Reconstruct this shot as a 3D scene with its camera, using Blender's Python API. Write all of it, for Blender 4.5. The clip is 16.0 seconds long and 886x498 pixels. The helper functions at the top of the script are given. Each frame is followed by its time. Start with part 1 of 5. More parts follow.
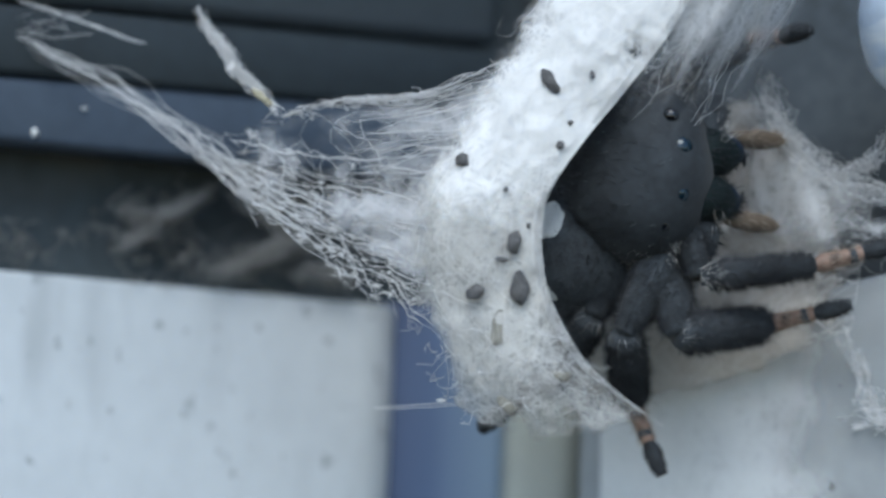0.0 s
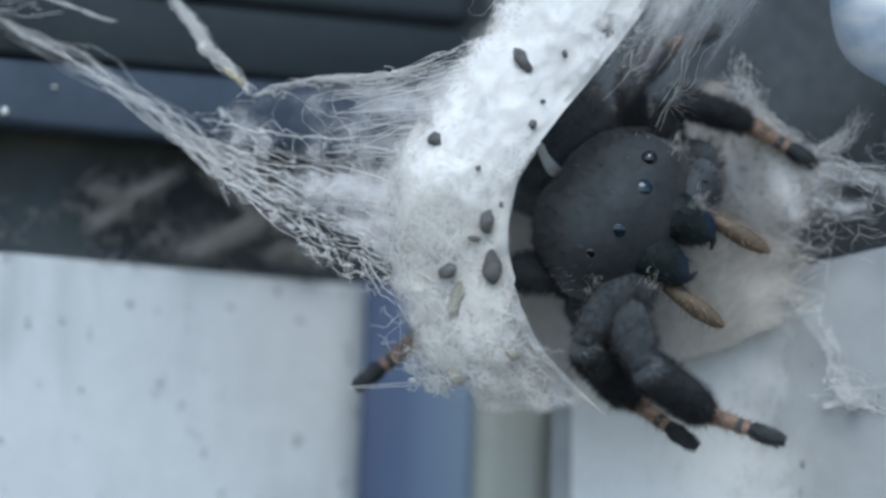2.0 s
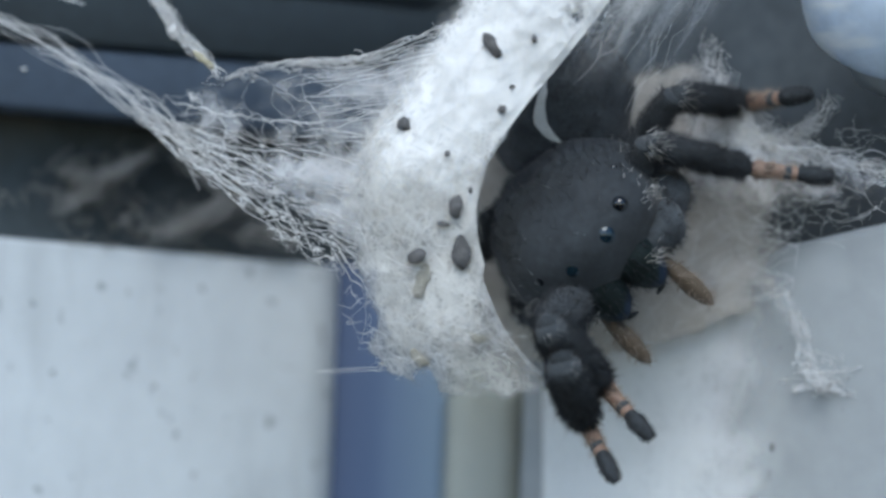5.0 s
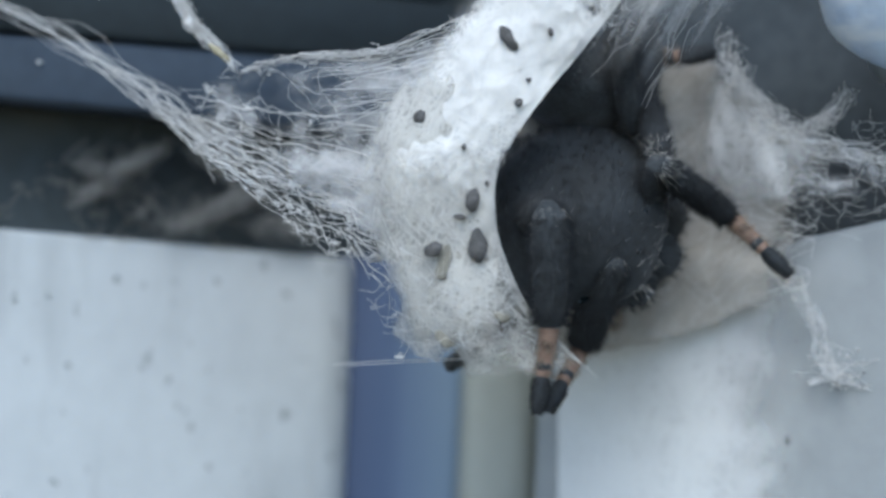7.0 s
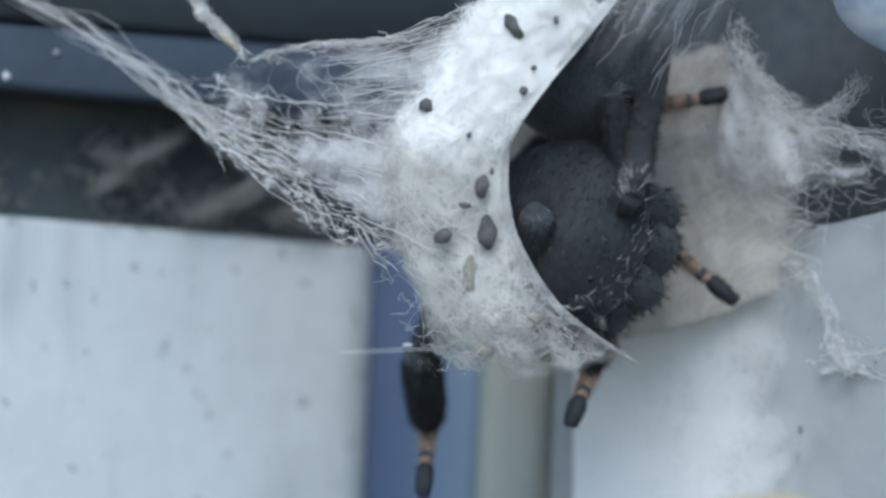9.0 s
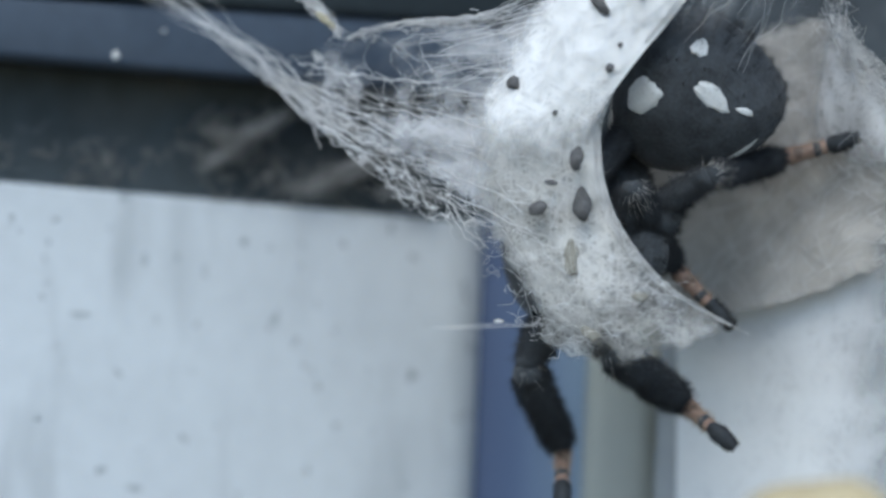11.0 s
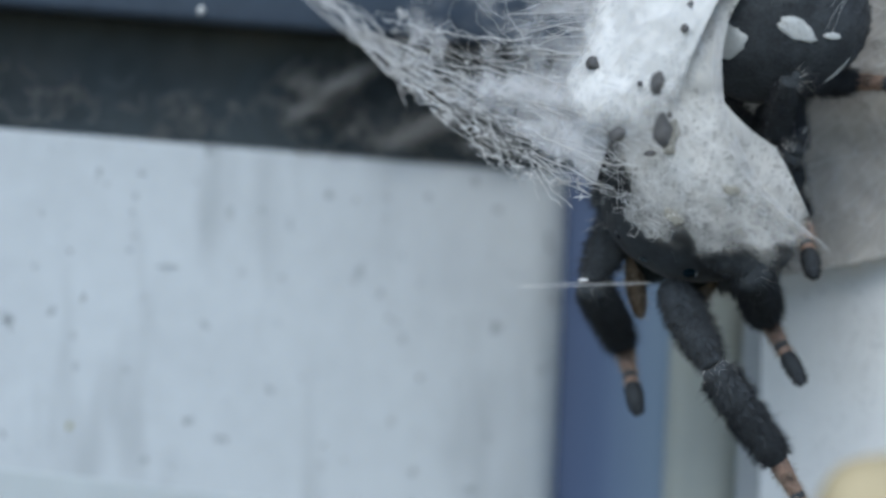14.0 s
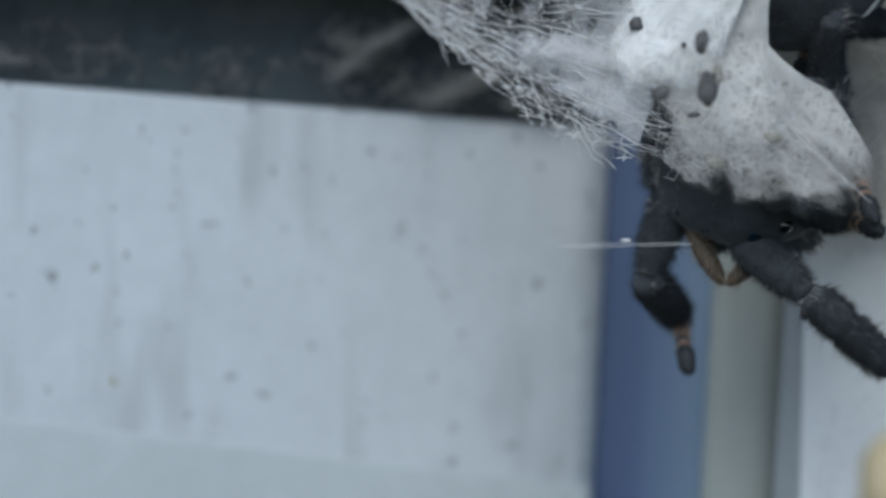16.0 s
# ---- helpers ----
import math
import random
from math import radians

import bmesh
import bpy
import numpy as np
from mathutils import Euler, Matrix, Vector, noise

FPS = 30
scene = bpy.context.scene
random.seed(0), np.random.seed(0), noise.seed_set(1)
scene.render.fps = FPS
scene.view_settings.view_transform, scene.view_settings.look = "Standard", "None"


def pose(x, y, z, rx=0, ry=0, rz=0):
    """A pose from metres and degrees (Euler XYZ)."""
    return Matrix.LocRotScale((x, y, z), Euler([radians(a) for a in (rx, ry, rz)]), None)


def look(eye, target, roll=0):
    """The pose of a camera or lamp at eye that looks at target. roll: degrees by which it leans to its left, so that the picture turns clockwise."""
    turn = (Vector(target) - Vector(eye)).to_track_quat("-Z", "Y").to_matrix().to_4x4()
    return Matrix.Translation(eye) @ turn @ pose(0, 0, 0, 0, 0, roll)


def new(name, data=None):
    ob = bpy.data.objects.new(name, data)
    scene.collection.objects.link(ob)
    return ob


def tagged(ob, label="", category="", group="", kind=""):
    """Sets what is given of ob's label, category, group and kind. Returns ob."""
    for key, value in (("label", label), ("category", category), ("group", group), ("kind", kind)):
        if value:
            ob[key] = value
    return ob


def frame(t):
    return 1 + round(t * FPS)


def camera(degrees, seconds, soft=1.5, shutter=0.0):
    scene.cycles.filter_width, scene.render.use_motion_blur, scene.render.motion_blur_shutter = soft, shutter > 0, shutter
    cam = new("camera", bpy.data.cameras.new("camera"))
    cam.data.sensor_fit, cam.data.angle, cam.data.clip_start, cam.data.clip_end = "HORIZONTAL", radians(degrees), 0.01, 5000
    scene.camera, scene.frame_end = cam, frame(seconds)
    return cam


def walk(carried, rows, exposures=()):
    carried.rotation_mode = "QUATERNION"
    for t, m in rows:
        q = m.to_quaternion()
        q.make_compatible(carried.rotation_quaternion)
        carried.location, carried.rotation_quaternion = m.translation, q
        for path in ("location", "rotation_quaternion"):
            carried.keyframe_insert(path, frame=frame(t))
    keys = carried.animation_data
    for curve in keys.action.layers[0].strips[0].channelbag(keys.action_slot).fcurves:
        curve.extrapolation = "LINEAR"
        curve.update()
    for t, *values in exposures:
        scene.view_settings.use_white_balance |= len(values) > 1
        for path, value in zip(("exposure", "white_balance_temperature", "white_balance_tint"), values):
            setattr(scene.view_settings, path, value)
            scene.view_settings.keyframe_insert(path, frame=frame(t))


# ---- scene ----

MM = 0.001
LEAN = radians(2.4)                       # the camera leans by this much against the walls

# ---- camera ----
cam = camera(25.4, 16.0, soft=2.8)
cam.data.dof.use_dof = True
cam.data.dof.focus_distance = 0.0615
cam.data.dof.aperture_fstop = 30
# seconds, eye right and up in mm, turn to the left and upwards in degrees
PATH = [
    (0.0, 1.07, -4.35, 1.52, 1.56),
    (0.5, 1.01, -4.37, 1.46, 1.51),
    (1.0, 0.96, -4.40, 0.75, 1.43),
    (1.5, 0.90, -4.42, 0.71, 1.19),
    (2.0, 0.90, -4.44, 0.53, 1.07),
    (2.5, 1.15, -4.21, -0.28, 0.83),
    (3.0, 1.39, -3.98, -0.70, 0.68),
    (3.5, 1.62, -3.75, -0.48, 0.44),
    (4.0, 1.53, -3.73, -0.80, 0.34),
    (4.5, 1.42, -3.72, -0.02, 0.16),
    (4.7, 1.39, -3.71, 0.03, 0.07),
    (6.8, 1.07, -3.63, 0.23, -0.27),
    (7.0, 1.05, -3.63, 0.23, -0.31),
    (7.5, 1.13, -3.60, 0.66, -0.33),
    (8.0, 1.22, -3.58, 0.85, -0.58),
    (8.2, 1.58, -3.58, 1.16, -0.59),
    (10.3, 5.38, -3.65, 5.35, -0.97),
    (10.5, 5.75, -3.65, 6.06, -1.06),
    (11.0, 6.84, -3.07, 8.36, -1.96),
    (11.5, 6.86, -2.93, 9.08, -2.44),
    (12.0, 6.87, -2.78, 9.18, -3.01),
    (12.5, 6.89, -2.64, 9.93, -3.32),
    (13.0, 6.83, -2.35, 10.09, -3.69),
    (13.5, 6.77, -2.08, 10.16, -3.99),
    (14.0, 6.72, -1.70, 10.67, -4.51),
    (14.5, 6.69, -1.30, 11.55, -5.14),
    (15.0, 6.64, -1.15, 11.55, -5.70),
    (15.5, 6.59, -1.01, 11.64, -6.15),
    (16.0, 6.53, -0.88, 11.69, -6.47),
]


def eye_pose(x, z, yaw, pitch):
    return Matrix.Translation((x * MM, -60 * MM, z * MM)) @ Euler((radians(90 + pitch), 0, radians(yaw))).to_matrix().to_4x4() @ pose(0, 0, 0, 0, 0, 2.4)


walk(cam, [(t, eye_pose(*row)) for t, *row in PATH], exposures=[(0, 0.86, 6050, 5), (8, 0.9, 6050, 5), (13, 0.76, 6090, 5), (15, 0.6, 6110, 5), (16, 0.48, 6130, 5)])

# ---- world and light ----
world = bpy.data.worlds.new("sky")
scene.world = world
world.use_nodes = True
wt = world.node_tree
sky = wt.nodes.new("ShaderNodeTexSky")
sky.sky_type, sky.sun_disc = "NISHITA", False
sky.sun_elevation, sky.sun_rotation = radians(50), radians(200)
wt.links.new(sky.outputs[0], wt.nodes["Background"].inputs[0])
wt.nodes["Background"].inputs[1].default_value = 0.12
sun = new("sun", bpy.data.lights.new("sun", "SUN"))
sun.data.energy, sun.data.angle, sun.data.color = 1.2, radians(40), (1.0, 0.96, 0.9)
sun.matrix_world = look((-0.05, -1.0, 1.3), (0, 0, 0))


# ---- materials ----
def material(name, colour, rough=0.6, metal=0.0, vary=0.15, scale=400.0, fine=3000.0, bump=0.2, spot=None, translucent=0.0,
             coat=0.0, gloss=0.4, stretch=(1, 1, 1), streak=None, sheen=0.0):
    """Principled surface whose colour varies at two scales; scales are per metre."""
    m = bpy.data.materials.new(name)
    m.use_nodes = True
    nt = m.node_tree
    n, l = nt.nodes, nt.links
    p = n["Principled BSDF"]
    out = n["Material Output"]
    tc = n.new("ShaderNodeTexCoord")
    mp = n.new("ShaderNodeMapping")
    mp.inputs["Scale"].default_value = stretch
    l.new(tc.outputs["Object"], mp.inputs[0])
    a = n.new("ShaderNodeTexNoise")
    a.inputs["Scale"].default_value, a.inputs["Detail"].default_value = scale, 6
    b = n.new("ShaderNodeTexNoise")
    b.inputs["Scale"].default_value, b.inputs["Detail"].default_value = fine, 4
    l.new(mp.outputs[0], a.inputs[0])
    l.new(mp.outputs[0], b.inputs[0])
    mix = n.new("ShaderNodeMix")
    mix.data_type = "FLOAT"
    mix.inputs[0].default_value = 0.4
    l.new(a.outputs[0], mix.inputs[2])
    l.new(b.outputs[0], mix.inputs[3])
    ramp = n.new("ShaderNodeValToRGB")
    ramp.color_ramp.elements[0].position, ramp.color_ramp.elements[1].position = 0.3, 0.7
    ramp.color_ramp.elements[0].color = (*[c * (1 - vary) for c in colour], 1)
    ramp.color_ramp.elements[1].color = (*[min(1, c * (1 + vary)) for c in colour], 1)
    l.new(mix.outputs[0], ramp.inputs[0])
    col = ramp.outputs[0]
    for mark in (spot, streak):
        if mark:
            c, sc, low, high, squeeze = mark
            mp2 = n.new("ShaderNodeMapping")
            mp2.inputs["Scale"].default_value = squeeze
            l.new(tc.outputs["Object"], mp2.inputs[0])
            v = n.new("ShaderNodeTexNoise")
            v.inputs["Scale"].default_value, v.inputs["Detail"].default_value = sc, 3
            l.new(mp2.outputs[0], v.inputs[0])
            r = n.new("ShaderNodeMapRange")
            r.inputs[1].default_value, r.inputs[2].default_value = low, high
            l.new(v.outputs[0], r.inputs[0])
            mx = n.new("ShaderNodeMix")
            mx.data_type = "RGBA"
            l.new(r.outputs[0], mx.inputs[0])
            l.new(col, mx.inputs[6])
            mx.inputs[7].default_value = (*c, 1)
            col = mx.outputs[2]
    l.new(col, p.inputs["Base Color"])
    p.inputs["Roughness"].default_value, p.inputs["Metallic"].default_value = rough, metal
    p.inputs["Coat Weight"].default_value = coat
    p.inputs["Specular IOR Level"].default_value = gloss
    p.inputs["Sheen Weight"].default_value, p.inputs["Sheen Roughness"].default_value = sheen, 0.5
    if bump:
        bm_ = n.new("ShaderNodeBump")
        bm_.inputs["Strength"].default_value, bm_.inputs["Distance"].default_value = bump, 0.0001
        l.new(mix.outputs[0], bm_.inputs["Height"])
        l.new(bm_.outputs[0], p.inputs["Normal"])
    shader = p.outputs[0]
    if translucent:
        tr = n.new("ShaderNodeBsdfTranslucent")
        l.new(col, tr.inputs[0])
        ms = n.new("ShaderNodeMixShader")
        ms.inputs[0].default_value = translucent
        l.new(shader, ms.inputs[1])
        l.new(tr.outputs[0], ms.inputs[2])
        shader = ms.outputs[0]
    l.new(shader, out.inputs[0])
    return m


WHITE_BOARD = material("white_paint", (0.51, 0.55, 0.578), 0.55, vary=0.09, scale=190, fine=1100, bump=0.15,
                       spot=((0.25, 0.27, 0.29), 1400, 0.645, 0.685, (1, 1, 0.8)), streak=((0.38, 0.41, 0.43), 300, 0.53, 0.75, (1.6, 1, 0.3)))
LOWER_BOARD = material("grey_green_paint", (0.47, 0.515, 0.53), 0.6, vary=0.08, scale=150, fine=900, bump=0.2)
# base matches the wall's dimmer right; a pale sheet paints the brighter corner
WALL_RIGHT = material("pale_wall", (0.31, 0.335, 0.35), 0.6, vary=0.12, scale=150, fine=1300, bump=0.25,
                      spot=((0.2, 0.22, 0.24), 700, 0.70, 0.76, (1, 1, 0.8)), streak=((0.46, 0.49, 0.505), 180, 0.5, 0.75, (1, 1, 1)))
SLATE = material("slate_paint", (0.023, 0.032, 0.038), 0.5, vary=0.3, scale=110, fine=1500, bump=0.2)
# lighter than SLATE and more strongly mottled
SLATE_RIGHT = material("mottled_slate_paint", (0.06, 0.071, 0.08), 0.5, vary=0.55, scale=170, fine=1500, bump=0.2)
SLATE_PALE = material("pale_slate_paint", (0.043, 0.054, 0.063), 0.5, vary=0.2, scale=110, fine=1500, bump=0.2)
BLUE = material("blue_grey_paint", (0.053, 0.073, 0.104), 0.5, vary=0.25, scale=110, fine=1500, bump=0.2)
DARK = material("dark_gap", (0.046, 0.058, 0.065), 0.8, vary=0.45, scale=110, fine=1200, bump=0.4,
                streak=((0.085, 0.092, 0.094), 170, 0.52, 0.75, (1, 1, 1.4)))


def graded_blue():
    """Blue film whose colour turns paler across its width."""
    m = material("graded_blue_film", (0.2, 0.2, 0.2), 0.45, vary=0.12, scale=120, fine=900, bump=0.1)
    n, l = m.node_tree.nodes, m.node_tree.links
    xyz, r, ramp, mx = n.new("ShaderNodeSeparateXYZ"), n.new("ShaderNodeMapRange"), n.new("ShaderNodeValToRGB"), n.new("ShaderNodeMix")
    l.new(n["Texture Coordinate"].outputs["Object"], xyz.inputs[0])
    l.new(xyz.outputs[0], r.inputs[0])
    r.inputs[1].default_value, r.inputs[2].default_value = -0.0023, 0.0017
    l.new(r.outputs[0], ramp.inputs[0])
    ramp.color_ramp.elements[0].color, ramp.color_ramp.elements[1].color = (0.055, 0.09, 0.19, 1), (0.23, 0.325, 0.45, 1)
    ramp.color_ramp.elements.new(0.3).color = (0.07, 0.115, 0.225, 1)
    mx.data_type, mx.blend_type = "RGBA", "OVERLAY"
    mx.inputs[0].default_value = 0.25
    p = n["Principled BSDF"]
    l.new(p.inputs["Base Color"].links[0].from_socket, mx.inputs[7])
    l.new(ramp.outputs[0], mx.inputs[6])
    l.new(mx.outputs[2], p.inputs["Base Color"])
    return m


STRIP_BLUE = graded_blue()
BEIGE = material("beige_sealant", (0.35, 0.375, 0.345), 0.6, vary=0.08, scale=200, fine=1500, bump=0.2)

def silk(name, colour, dull, fibre=3200.0, relief=0.3, through_light=0.4, open_weave=0.5, soft=0.55):
    """Felted silk: threads in three directions whiten it and close its weave; the density of the sheet thins it to nothing.
    colour along the threads, dull between them; open_weave says how much the threads matter to what shows through."""
    m = bpy.data.materials.new(name)
    m.use_nodes = True
    nt = m.node_tree
    n, l = nt.nodes, nt.links
    p, out = n["Principled BSDF"], n["Material Output"]
    tc = n.new("ShaderNodeTexCoord")

    def maths(op, a, b, clamp=False):
        q = n.new("ShaderNodeMath")
        q.operation, q.use_clamp = op, clamp
        for i, v in enumerate((a, b)):
            if isinstance(v, (int, float)):
                q.inputs[i].default_value = v
            else:
                l.new(v, q.inputs[i])
        return q.outputs[0]
    felt = None
    for turn, size in ((-34, 1.0), (28, 1.3), (82, 0.8)):
        spin = n.new("ShaderNodeMapping")
        spin.inputs["Rotation"].default_value = (0, radians(turn), 0)
        draw = n.new("ShaderNodeMapping")
        draw.inputs["Scale"].default_value = (0.2, 1, 1)
        l.new(tc.outputs["Object"], spin.inputs[0])
        l.new(spin.outputs[0], draw.inputs[0])
        a = n.new("ShaderNodeTexNoise")
        a.inputs["Scale"].default_value, a.inputs["Detail"].default_value, a.inputs["Distortion"].default_value = fibre * size, 3, 0.7
        l.new(draw.outputs[0], a.inputs[0])
        line = n.new("ShaderNodeMapRange")
        line.inputs[1].default_value, line.inputs[2].default_value = 0.0, 0.09
        line.inputs[3].default_value, line.inputs[4].default_value = 1.0, 0.0
        l.new(maths("ABSOLUTE", maths("SUBTRACT", a.outputs[0], 0.5), 0), line.inputs[0])
        felt = line.outputs[0] if felt is None else maths("MAXIMUM", felt, line.outputs[0])
    blot = n.new("ShaderNodeTexNoise")
    blot.inputs["Scale"].default_value, blot.inputs["Detail"].default_value = 420, 6
    l.new(tc.outputs["Object"], blot.inputs[0])
    weave = maths("ADD", maths("MULTIPLY", felt, 0.5), maths("MULTIPLY", blot.outputs[0], 1.0))      # about 0.3 to 1.2
    tone = n.new("ShaderNodeMapRange")
    tone.inputs[1].default_value, tone.inputs[2].default_value = 0.45, 1.0
    l.new(weave, tone.inputs[0])
    mix = n.new("ShaderNodeMix")
    mix.data_type = "RGBA"
    l.new(tone.outputs[0], mix.inputs[0])
    mix.inputs[6].default_value, mix.inputs[7].default_value = (*dull, 1), (*colour, 1)
    l.new(mix.outputs[2], p.inputs["Base Color"])
    p.inputs["Roughness"].default_value, p.inputs["Specular IOR Level"].default_value = 0.7, 0.25
    bm_ = n.new("ShaderNodeBump")
    bm_.inputs["Strength"].default_value, bm_.inputs["Distance"].default_value = relief, 0.0001
    l.new(weave, bm_.inputs["Height"])
    l.new(bm_.outputs[0], p.inputs["Normal"])
    tr = n.new("ShaderNodeBsdfTranslucent")
    l.new(mix.outputs[2], tr.inputs[0])
    body = n.new("ShaderNodeMixShader")
    body.inputs[0].default_value = through_light
    l.new(p.outputs[0], body.inputs[1])
    l.new(tr.outputs[0], body.inputs[2])
    at = n.new("ShaderNodeAttribute")
    at.attribute_name = "closeness"
    cover = maths("ADD", at.outputs["Fac"], maths("MULTIPLY", maths("SUBTRACT", weave, 0.75), open_weave))
    shut = n.new("ShaderNodeMapRange")
    shut.interpolation_type = "SMOOTHSTEP"
    shut.inputs[1].default_value, shut.inputs[2].default_value = 0.5 - soft, 0.5 + soft
    l.new(cover, shut.inputs[0])
    woven = maths("MULTIPLY", shut.outputs[0], maths("MULTIPLY", at.outputs["Fac"], 2.2, True))
    clear = n.new("ShaderNodeBsdfTransparent")
    ms = n.new("ShaderNodeMixShader")
    l.new(woven, ms.inputs[0])
    l.new(clear.outputs[0], ms.inputs[1])
    l.new(body.outputs[0], ms.inputs[2])
    l.new(ms.outputs[0], out.inputs[0])
    return m


SILK = silk("dense_silk", (0.95, 0.955, 0.95), (0.84, 0.85, 0.855), 2600, 0.18, 0.3, 0.5, 0.6)
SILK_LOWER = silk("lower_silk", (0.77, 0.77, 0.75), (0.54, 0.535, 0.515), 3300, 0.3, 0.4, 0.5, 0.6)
SILK_THIN = silk("thin_silk", (0.84, 0.85, 0.87), (0.74, 0.76, 0.79), 1700, 0.25, 0.45, 0.7, 0.9)
# beige back silk; shade inside the retreat is put into its colour
SILK_BACK = silk("shade_toned_silk", (0.56, 0.54, 0.505), (0.47, 0.45, 0.42), 1800, 0.2, 0.3, 0.25, 0.4)
SILK_VEIL = silk("sheer_silk", (0.8, 0.81, 0.82), (0.7, 0.71, 0.72), 2400, 0.2, 0.5, 0.5, 0.8)
SILK_INNER = silk("inner_silk", (0.84, 0.85, 0.86), (0.76, 0.77, 0.78), 2200, 0.2, 0.4, 0.5, 0.7)

# lighter tone laid over the pale wall where it catches more light
WALL_LIT_TONE = silk("wall_lit_tone", (0.82, 0.85, 0.87), (0.78, 0.81, 0.83), 1500, 0.1, 0.1, 0.2, 0.6)
FIBRE = material("silk_fibre", (0.9, 0.91, 0.91), 0.5, vary=0.15, scale=800, fine=6000, bump=0, translucent=0.5)
FIBRE_DARK = material("dusty_fibre", (0.27, 0.27, 0.26), 0.7, vary=0.3, scale=800, fine=6000, bump=0, translucent=0.3)
FIBRE_WISP = material("pale_dust_fibre", (0.34, 0.345, 0.34), 0.7, vary=0.3, scale=800, fine=6000, bump=0, translucent=0.3)
TAN_FIBRE = material("tan_fibre", (0.37, 0.345, 0.25), 0.7, vary=0.25, scale=1500, fine=6000, bump=0.4)
HUSK = material("pale_husk", (0.36, 0.35, 0.305), 0.7, vary=0.2, scale=1500, fine=6000, bump=0.4, translucent=0.3)
FRASS = material("dark_dropping", (0.095, 0.095, 0.097), 0.8, vary=0.5, scale=3000, fine=9000, bump=0.6)
BLACK = material("black_cuticle", (0.028, 0.033, 0.038), 0.65, gloss=0.14, vary=0.5, scale=600, fine=4000, bump=0.2, sheen=0.12)
BLACK_FUR = material("black_fur", (0.05, 0.057, 0.064), 0.9, gloss=0.08, vary=0.5, scale=1200, fine=9000, bump=0.5, sheen=0.15)
HAIR = material("black_hair", (0.046, 0.05, 0.056), 0.7, gloss=0.1, vary=0.5, scale=900, bump=0)
FINE_HAIR = material("dark_fine_hair", (0.028, 0.032, 0.037), 0.5, gloss=0.25, vary=0.5, scale=900, bump=0)
WHITE_HAIR = material("white_hair", (0.65, 0.64, 0.62), 0.6, vary=0.2, bump=0)
PALE_HAIR = material("tan_hair", (0.3, 0.24, 0.19), 0.6, vary=0.4, scale=900, bump=0)
GREY_HAIR = material("grey_hair", (0.2, 0.21, 0.22), 0.6, vary=0.3, bump=0)
ORANGE = material("pink_tan_cuticle", (0.3, 0.2, 0.155), 0.5, vary=0.3, scale=1500, fine=9000, bump=0.3, translucent=0.2,
                  spot=((0.09, 0.065, 0.05), 1300, 0.52, 0.66, (1, 1, 1)))
TAN = material("tan_cuticle", (0.1, 0.076, 0.053), 0.55, vary=0.25, scale=2500, fine=9000, bump=0.4)
SPOT = material("white_scales", (0.58, 0.6, 0.6), 0.7, vary=0.1, scale=3000, fine=12000, bump=0.6)
EYE = material("eye", (0.004, 0.006, 0.009), 0.12, vary=0.1, bump=0, coat=0.6)
MAIN_EYE = material("main_eye", (0.006, 0.02, 0.032), 0.14, metal=0.3, vary=0.2, bump=0, coat=0.5)
GREEN_METAL = material("iridescent_green", (0.008, 0.016, 0.0165), 0.65, metal=0.4, vary=0.7, scale=900, fine=6000, bump=0.4,
                       spot=((0.015, 0.03, 0.07), 500, 0.58, 0.7, (1, 1, 1)))
PLASTIC_GREY = material("grey_plastic", (0.3, 0.34, 0.38), 0.4, vary=0.2, scale=300, fine=2000, bump=0.2, translucent=0.3)
PLASTIC = material("milky_plastic", (0.58, 0.68, 0.8), 0.3, vary=0.2, scale=260, fine=2000, bump=0.1, coat=0.5, translucent=0.3,
                   streak=((0.86, 0.9, 0.93), 330, 0.48, 0.62, (0.7, 1, 2.6)))
CREAM = material("cream_foam", (0.44, 0.37, 0.23), 0.7, vary=0.2, scale=300, fine=2000, bump=0.3)


# ---- mesh helpers (all lengths in mm) ----
def link(name, bm, mat, parent=None, label="", smooth=True):
    me = bpy.data.meshes.new(name)
    bmesh.ops.transform(bm, matrix=Matrix.Scale(MM, 4), verts=bm.verts)
    bm.to_mesh(me)
    bm.free()
    for m in (mat if isinstance(mat, (list, tuple)) else [mat]):
        me.materials.append(m)
    if smooth:
        me.shade_smooth()
    ob = new(name, me)
    ob.parent = parent
    if label:
        ob["label"] = label
    return ob


def part(name, bm, mat, parent, label="", smooth=True):
    return link(name, bm, mat, parent, label, smooth)


def from_lists(name, verts, faces, mat, parent=None, smooth=True):
    me = bpy.data.meshes.new(name)
    me.from_pydata([tuple(c * MM for c in v) for v in verts], [], faces)
    me.materials.append(mat)
    if smooth:
        me.shade_smooth()
    ob = new(name, me)
    ob.parent = parent
    return ob


def box(x0, x1, y0, y1, z0, z1, bevel=0.0, seg=3):
    bm = bmesh.new()
    bmesh.ops.create_cube(bm, size=1)
    for v in bm.verts:
        v.co = ((x0 + x1) / 2 + v.co.x * (x1 - x0), (y0 + y1) / 2 + v.co.y * (y1 - y0), (z0 + z1) / 2 + v.co.z * (z1 - z0))
    if bevel:
        bmesh.ops.bevel(bm, geom=list(bm.edges), offset=bevel, segments=seg, profile=0.5, affect="EDGES")
    return bm


def ball(rx, ry, rz, u=24, v=16, shape=None):
    bm = bmesh.new()
    bmesh.ops.create_uvsphere(bm, u_segments=u, v_segments=v, radius=1)
    for w in bm.verts:
        p = Vector((w.co.x * rx, w.co.y * ry, w.co.z * rz))
        w.co = shape(p) if shape else p
    return bm


